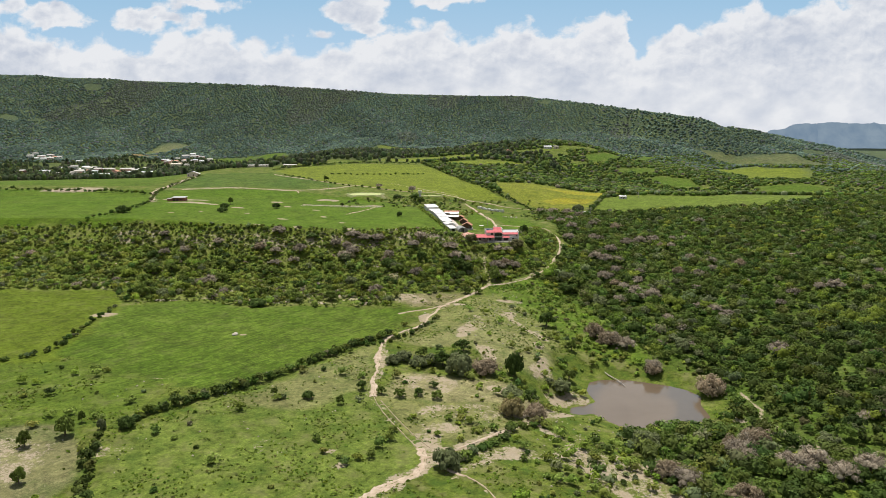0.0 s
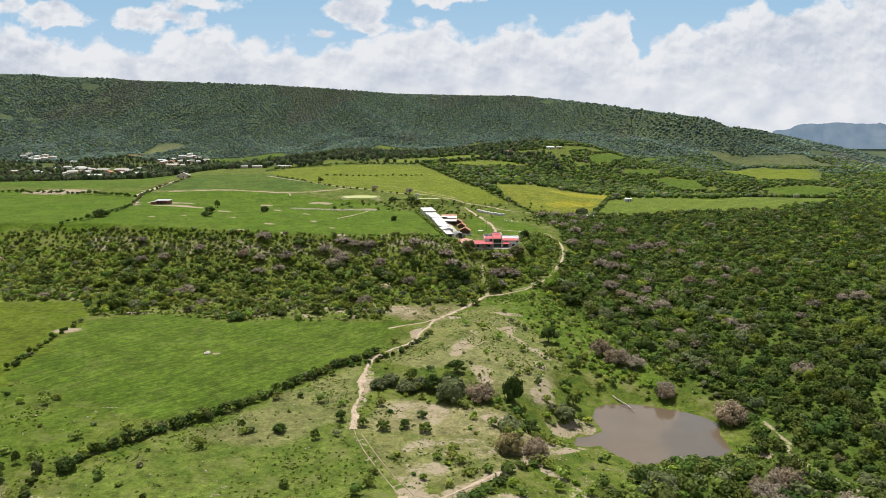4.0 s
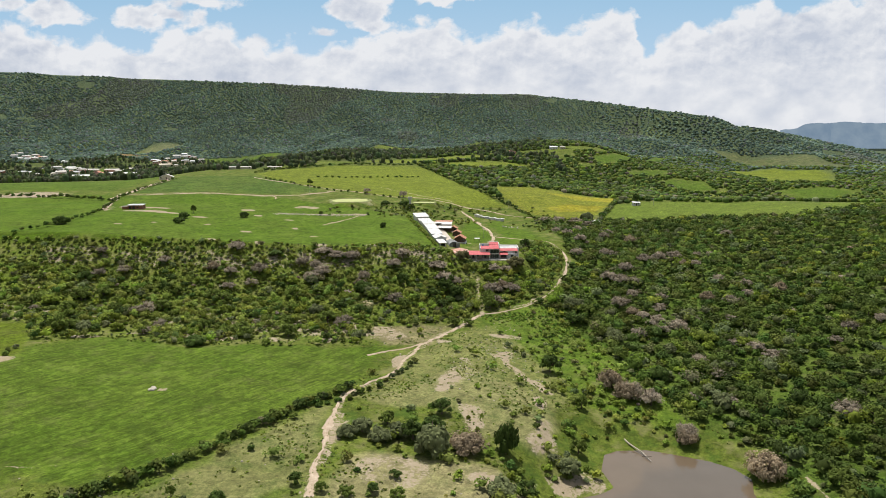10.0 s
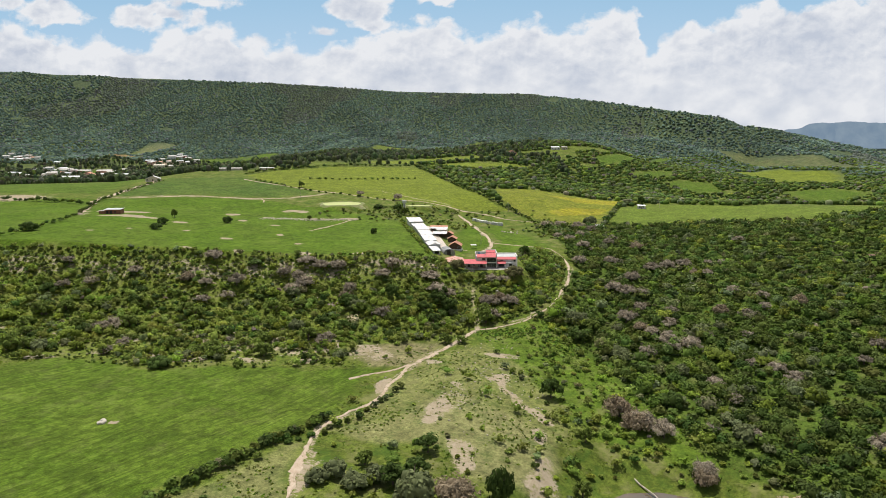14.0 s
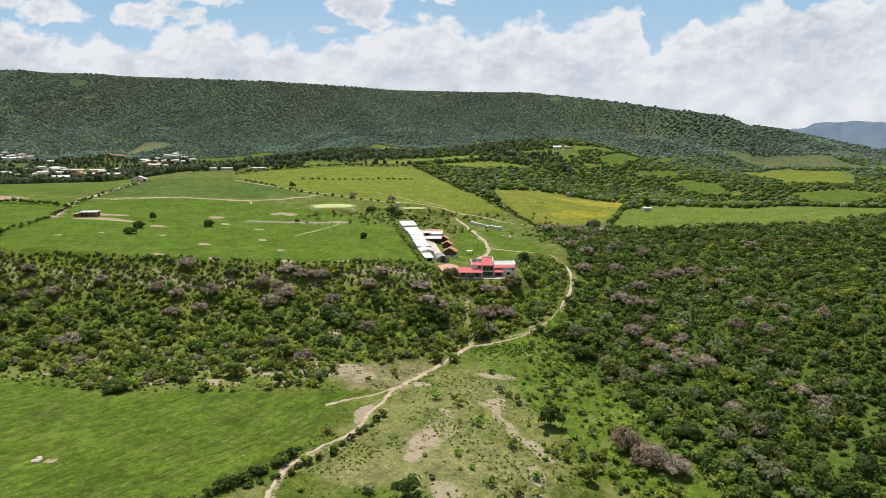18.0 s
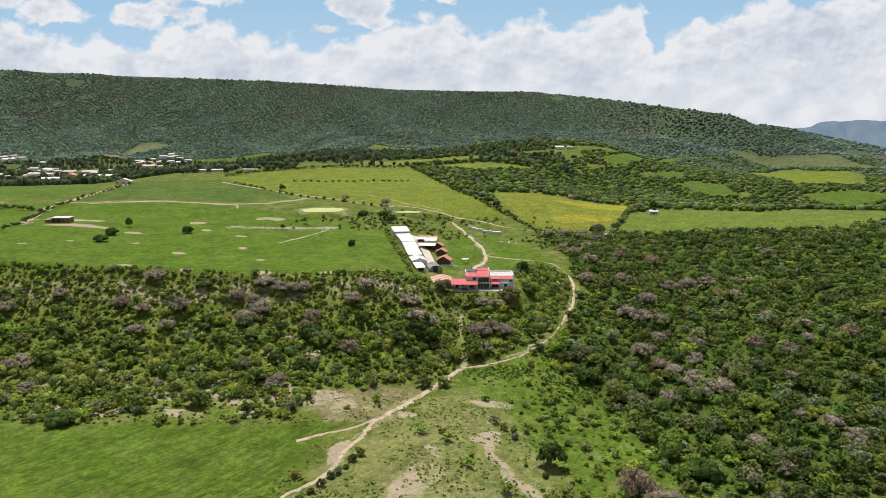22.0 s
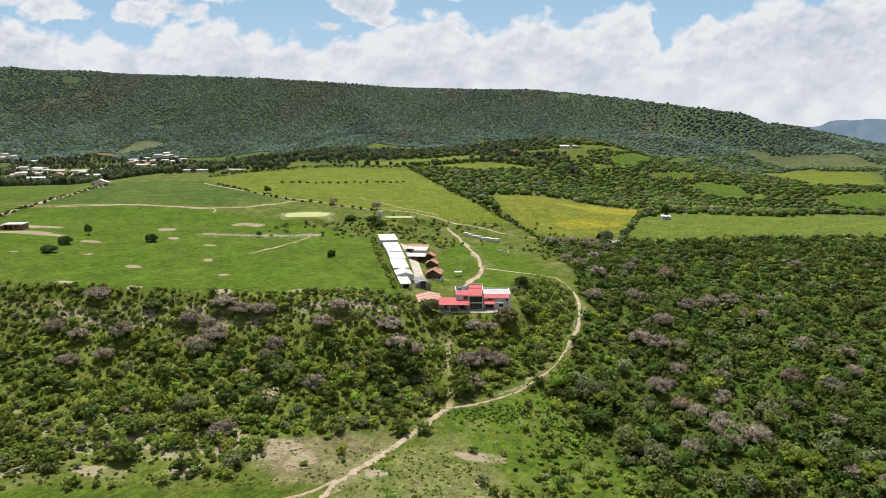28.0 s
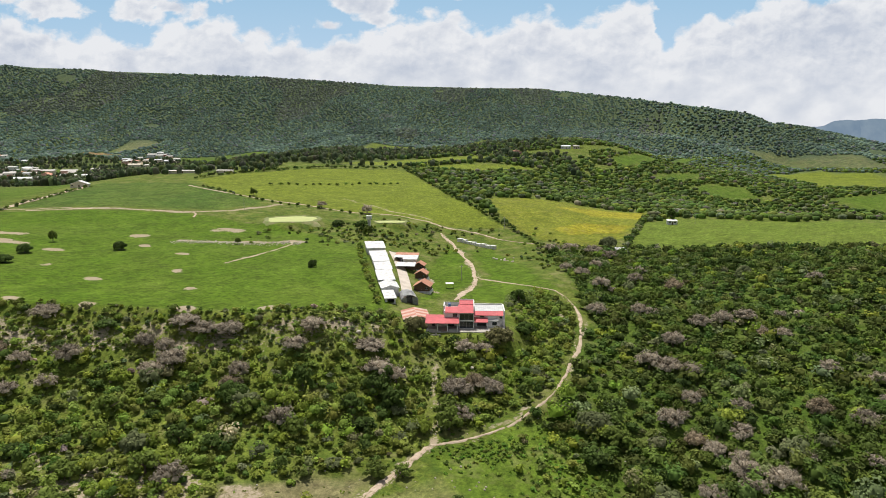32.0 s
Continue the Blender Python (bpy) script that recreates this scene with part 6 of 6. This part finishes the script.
def tree(kind, x, y, width, height, variant=0, fine=False):
    """A tree with trunk, limbs and crown; places in plan units, sizes in metres."""
    key = (kind, variant % 3, fine)
    z = float(ground_z(x, y)) * PLAN
    size = (width / 2, width / 2, height)
    turn = (x * 37 + y * 91) % 360
    if key in PROTO:
        ob, s0 = PROTO[key]
        m = pose(x * PLAN, y * PLAN, z, 0, 0, turn) @ Matrix.Diagonal([a / b for a, b in zip(size, s0)] + [1])
        return copy_thing(ob, m)
    tint, form, label, category = TREES[kind]
    foot, lobe, rise = FORMS[form]
    ob = tagged(new("tree" if category == "tree" else "bush"), label, category)
    rng = np.random.default_rng(sum(map(ord, kind)) + variant)
    bm = tube((0, 0, -0.05), (0.03, 0.02, 0.34), 0.075, 0.055)
    bare, twiggy = form == "umbrella", kind in ("grey", "rust", "tan")
    for k in range(6):
        a, out = 6.2832 * (k + rng.random() * 0.6) / 6, 0.45 + 0.3 * rng.random()
        mid = (0.35 * out * math.cos(a), 0.35 * out * math.sin(a), 0.46)
        tip = (out * math.cos(a), out * math.sin(a), 0.55 + 0.3 * rng.random())
        tube((0.03, 0.02, 0.3), mid, 0.045, 0.03, 5, bm)
        tube(mid, tip, 0.03, 0.012, 5, bm)
        if bare:
            for j in range(4):
                b = a + rng.normal() * 0.7
                tube(mid, (out * 1.2 * math.cos(b), out * 1.2 * math.sin(b), 0.6 + 0.36 * rng.random()), 0.016, 0.006, 4, bm)
    part("trunk", bm, BARK, ob)
    count = 15 if fine else 11      # lobes spread over a dome, each a heap of leaf clumps
    k = np.arange(count)
    up, a = (k + 0.4) / count, k * 2.39996 + variant
    out = np.sqrt(1 - np.minimum(up, 0.98) ** 2) * 0.60 * (0.85 + 0.3 * rng.random(count))
    centres = np.stack([out * np.cos(a), out * np.sin(a), foot + 0.04 + (rise - lobe * 0.55) * up ** 0.8 + 0.05 * rng.normal(size=count)], -1)
    r = lobe * (0.8 + 0.45 * rng.random(count))
    radii = np.stack([r, r, r * (0.62 if bare else 0.8)], -1)
    tints = np.array(tint) * (0.85 + 0.3 * rng.random((count, 1)))
    me = foliage("crown", centres, radii, tints, ((100 if fine else 56) * (1.4 if twiggy else 1)), (0.060 if fine else 0.075) * (0.9 if bare else 1), variant + 50, LEAF, 3, 0.45 if bare else 0.5 if twiggy else 0.68 if form == "dome" else 0.58, 0.55 if form == "dome" else 0.35, 0.75, (0, 60, 110), 0.5 if twiggy else 0.3, 0.32 if bare else 0.5 if twiggy else 1.0)
    crown = new("crown", me)
    crown.parent = ob
    ob.matrix_basis = pose(x * PLAN, y * PLAN, z, 0, 0, turn) @ Matrix.Diagonal([*size, 1])
    PROTO[key] = (ob, size)
    return ob


LONE = [  # kind, x, y, width, height
    ("green", -75.8, 129.8, 6.2, 6), ("green", -81, 125, 4.5, 5), ("green", -74.3, 112, 4.2, 4.5), ("green", -75.6, 136, 2.4, 3.8), ("sage", -70, 133, 3, 3.5), ("deep", -65.3, 134, 5, 4.5), ("deep", -65.9, 238, 8.5, 5.5),
    ("sage", 4.2, 177, 12, 9), ("rust", 11.5, 179, 12.5, 6.5), ("mound", 19.4, 181, 8, 11), ("tan", 16, 151.5, 9.5, 6.5), ("rust", 21.5, 152, 8.5, 6), ("sage", 0.6, 122.5, 8, 6.5), ("rust", 75.5, 184, 13, 9), ("rust", 63.5, 199, 8, 5.5),
    ("sage", 44.5, 142.5, 9, 7), ("deep", 36.2, 233, 9, 7.5), ("green", 41, 211, 5, 5.5), ("deep", 0, 183, 9, 6), ("deep", 4, 187, 8, 5), ("rust", 55, 220, 12, 7), ("grey", 60, 216, 9, 6),
    ("grey", 64.7, 139.6, 11, 7), ("rust", 71.0, 146.0, 11, 6.5), ("grey", 47.6, 125.2, 10, 6), ("rust", 44.8, 128.3, 9, 5.5), ("grey", 72.4, 133.6, 9, 6)]
LONE_FAR = [
    ("deep", -32, 154.5, 3.8, 3.6), ("green", -40, 155, 3, 3), ("green", -24, 152, 3.4, 3), ("deep", -20, 161, 4, 3.6), ("sage", 17, 163, 9, 5), ("deep", 22, 167, 8, 5), ("sage", 33, 183, 9, 5.5), ("green", 37, 193, 7, 5),
    ("deep", -116, 364, 7, 5.5), ("deep", -112, 348, 7, 5), ("green", -119, 384.5, 5, 6), ("deep", -92, 378, 6.5, 5.5), ("green", -59, 401, 4, 3.6), ("deep", -23.3, 365, 4, 4.5), ("grey", -73.6, 305, 10, 7), ("deep", -58, 303, 7, 5), ("grey", -40, 304, 12, 7.5),
    ("deep", -31, 303, 7, 4.6), ("grey", -45.2, 489, 8, 6), ("grey", -21.3, 479, 9, 7), ("green", -87, 515, 7, 6), ("olive", 13.2, 315, 8.5, 5.5), ("deep", 41, 322, 9, 6)]
LONE_MORE = [
    ("grey", 25.5, 310.5, 9, 5.5), ("grey", 30, 311, 8, 5), ("grey", 23, 296, 10, 6.5), ("grey", 31, 297, 9, 6), ("grey", -39, 293, 11, 7), ("grey", 3.5, 303, 13, 7), ("deep", 7.5, 295, 8, 7), ("deep", -22.8, 284, 9, 8), ("grey", -23, 290, 8, 7), ("deep", -9, 288, 8, 8),
    ("sage", 88, 446, 12, 8), ("deep", 130, 497, 8, 11), ("deep", -30, 449, 8, 5), ("deep", -18, 437, 10, 7), ("green", -14, 430, 8, 6), ("deep", 41, 344, 8, 7), ("grey", 62, 432, 11, 6), ("grey", 70, 434, 12, 6), ("grey", 78, 430, 12, 7), ("deep", -155, 331, 9, 7), ("deep", 134, 806, 12, 10)]
LONE_MORE += [
    ("sage", -14, 182, 7, 4.2), ("sage", -11, 185, 8, 4.8), ("sage", -7, 181, 8, 4.6), ("sage", -3, 184, 8, 5), ("green", -6, 190, 6, 4.4), ("deep", 6, 196, 8, 5.5), ("green", -15, 159, 4, 2.8), ("green", -10.5, 158, 5, 3), ("deep", -6, 160, 4, 2.8), ("green", -1.5, 158.5, 5, 3),
    ("lime", 142, 233, 11, 7), ("lime", 143, 225, 10, 6), ("lime", 142, 243, 11, 7), ("lime", 133, 240, 9, 6), ("lime", 152, 234, 11, 7), ("lime", 147, 229, 9, 6), ("sage", 52, 286, 11, 6.5), ("green", 56, 281, 10, 6), ("deep", 50, 275, 9, 5.5), ("green", 58, 268, 11, 6.5), ("sage", 61, 264, 10, 6),
    ("deep", 10, 288, 10, 8), ("deep", 6, 291, 9, 7), ("deep", 2, 284, 9, 7), ("green", 9, 266, 7, 4), ("green", 14, 267, 6, 3.5), ("olive", 34, 314, 11, 6.5)]
for k, (kind, x, y, w, h) in enumerate(LONE + LONE_FAR + LONE_MORE):
    if kind == "deep" and x < -20:
        kind, w, h = "mound", w * 1.15, h * 0.85
    if x < 5 and 296 < y < 312:
        h *= 0.65
    tree(kind, x, y, w, h, k, k < len(LONE) or kind != "deep" and y > 280)
GREYS = [(71, 314), (69, 288), (72, 282), (78, 272), (106, 334), (98, 257), (103, 253), (83, 246), (128, 254), (52, 226), (56, 220), (60, 217), (79, 214), (64, 201), (104, 205), (120, 302), (129, 294), (153, 262), (148, 264), (62, 393), (66, 382), (70, 370), (83, 378), (94, 372), (64, 347), (77, 349), (92, 341), (81, 328), (99, 342), (106, 344), (106, 332), (111, 331)]
GREYS += [(75, 312), (80, 310), (76, 297), (86, 294), (113, 310), (102, 293), (108, 287), (117, 293), (75, 279), (79, 276), (78, 268), (84, 269), (64, 143), (70, 147), (65, 137), (73, 131), (77, 134), (80, 128), (88, 132), (56, 118), (70, 266), (88, 392), (74, 400)]
GREYS += [(-73, 304), (-72, 292), (-63, 286), (-79, 294), (-62, 293), (-47, 298), (-42, 297), (-35, 302), (-29, 302), (-42, 290), (-24, 287), (-13, 298), (-10, 304), (3, 303), (6, 297), (10, 297), (24, 295), (28, 299), (32, 297), (-98, 296), (-110, 290), (-122, 299)]
rng = np.random.default_rng(76)
for k, (x, y) in enumerate(GREYS):
    w = 7 + 4 * rng.random()
    tree("rust" if k % 7 == 2 else "grey", x, y, w, w * (0.62 + 0.16 * rng.random()) * (0.8 if x < 5 and y > 300 else 1), k, True)
rng = np.random.default_rng(77)
count = 0
while count < 190:      # taller trees that stand out of the scrub
    x, y = (-150 + 205 * rng.random(), 243 + (47 if count % 3 else 80) * rng.random()) if count < 95 else (30 + 130 * rng.random(), 125 + 300 * rng.random())
    ring = BELT if count < 95 else HILL
    if count < 95 and x < 5 and y > 291:
        continue
    if inside_distance(np.array(x), np.array(y), ring) < 1.5 or track_clear(np.array(x), np.array(y)) < 2.5 or (abs(x - 25) < 14 and abs(y - 321) < 10):
        continue
    kind = ("green", "deep", "green", "grey", "lime", "sage", "green")[int(rng.integers(0, 7))]
    w = 5 + 5 * rng.random()
    tree("mound" if kind == "deep" and count % 2 else kind, x, y, w, w * (0.5 + 0.22 * rng.random()), count)
    count += 1

# A dead tree fallen into the pond.
log = tagged(thing("fallen_tree", 70, 283, 0, 0.15), "bleached fallen tree lying in the pond", "log")
bm = tube((-1.6, 3.5, 1.3), (0.6, -3.5, 0.8), 0.34, 0.28)
tube((0.6, -3.4, 0.8), (3.2, -8.5, 0.5), 0.28, 0.22, 7, bm)
tube((3.2, -8.4, 0.5), (4.6, -14, 0.12), 0.22, 0.10, 7, bm)
part("trunk", bm, worn("bleached wood", (0.46, 0.41, 0.34), (0.34, 0.30, 0.24), 0.9, 1.0), log)
for a, b in (((2.6, -11, 0.3), (5.2, -12.5, 1.0)), ((1.8, -8, 0.4), (-0.6, -10, 1.1)), ((0, 0, 0.5), (-1.6, 1.8, 1.2)), ((0, 0, 0.5), (1.0, 2.2, 1.3))):
    part("branch", tube(a, b, 0.12, 0.04), BARK, log)
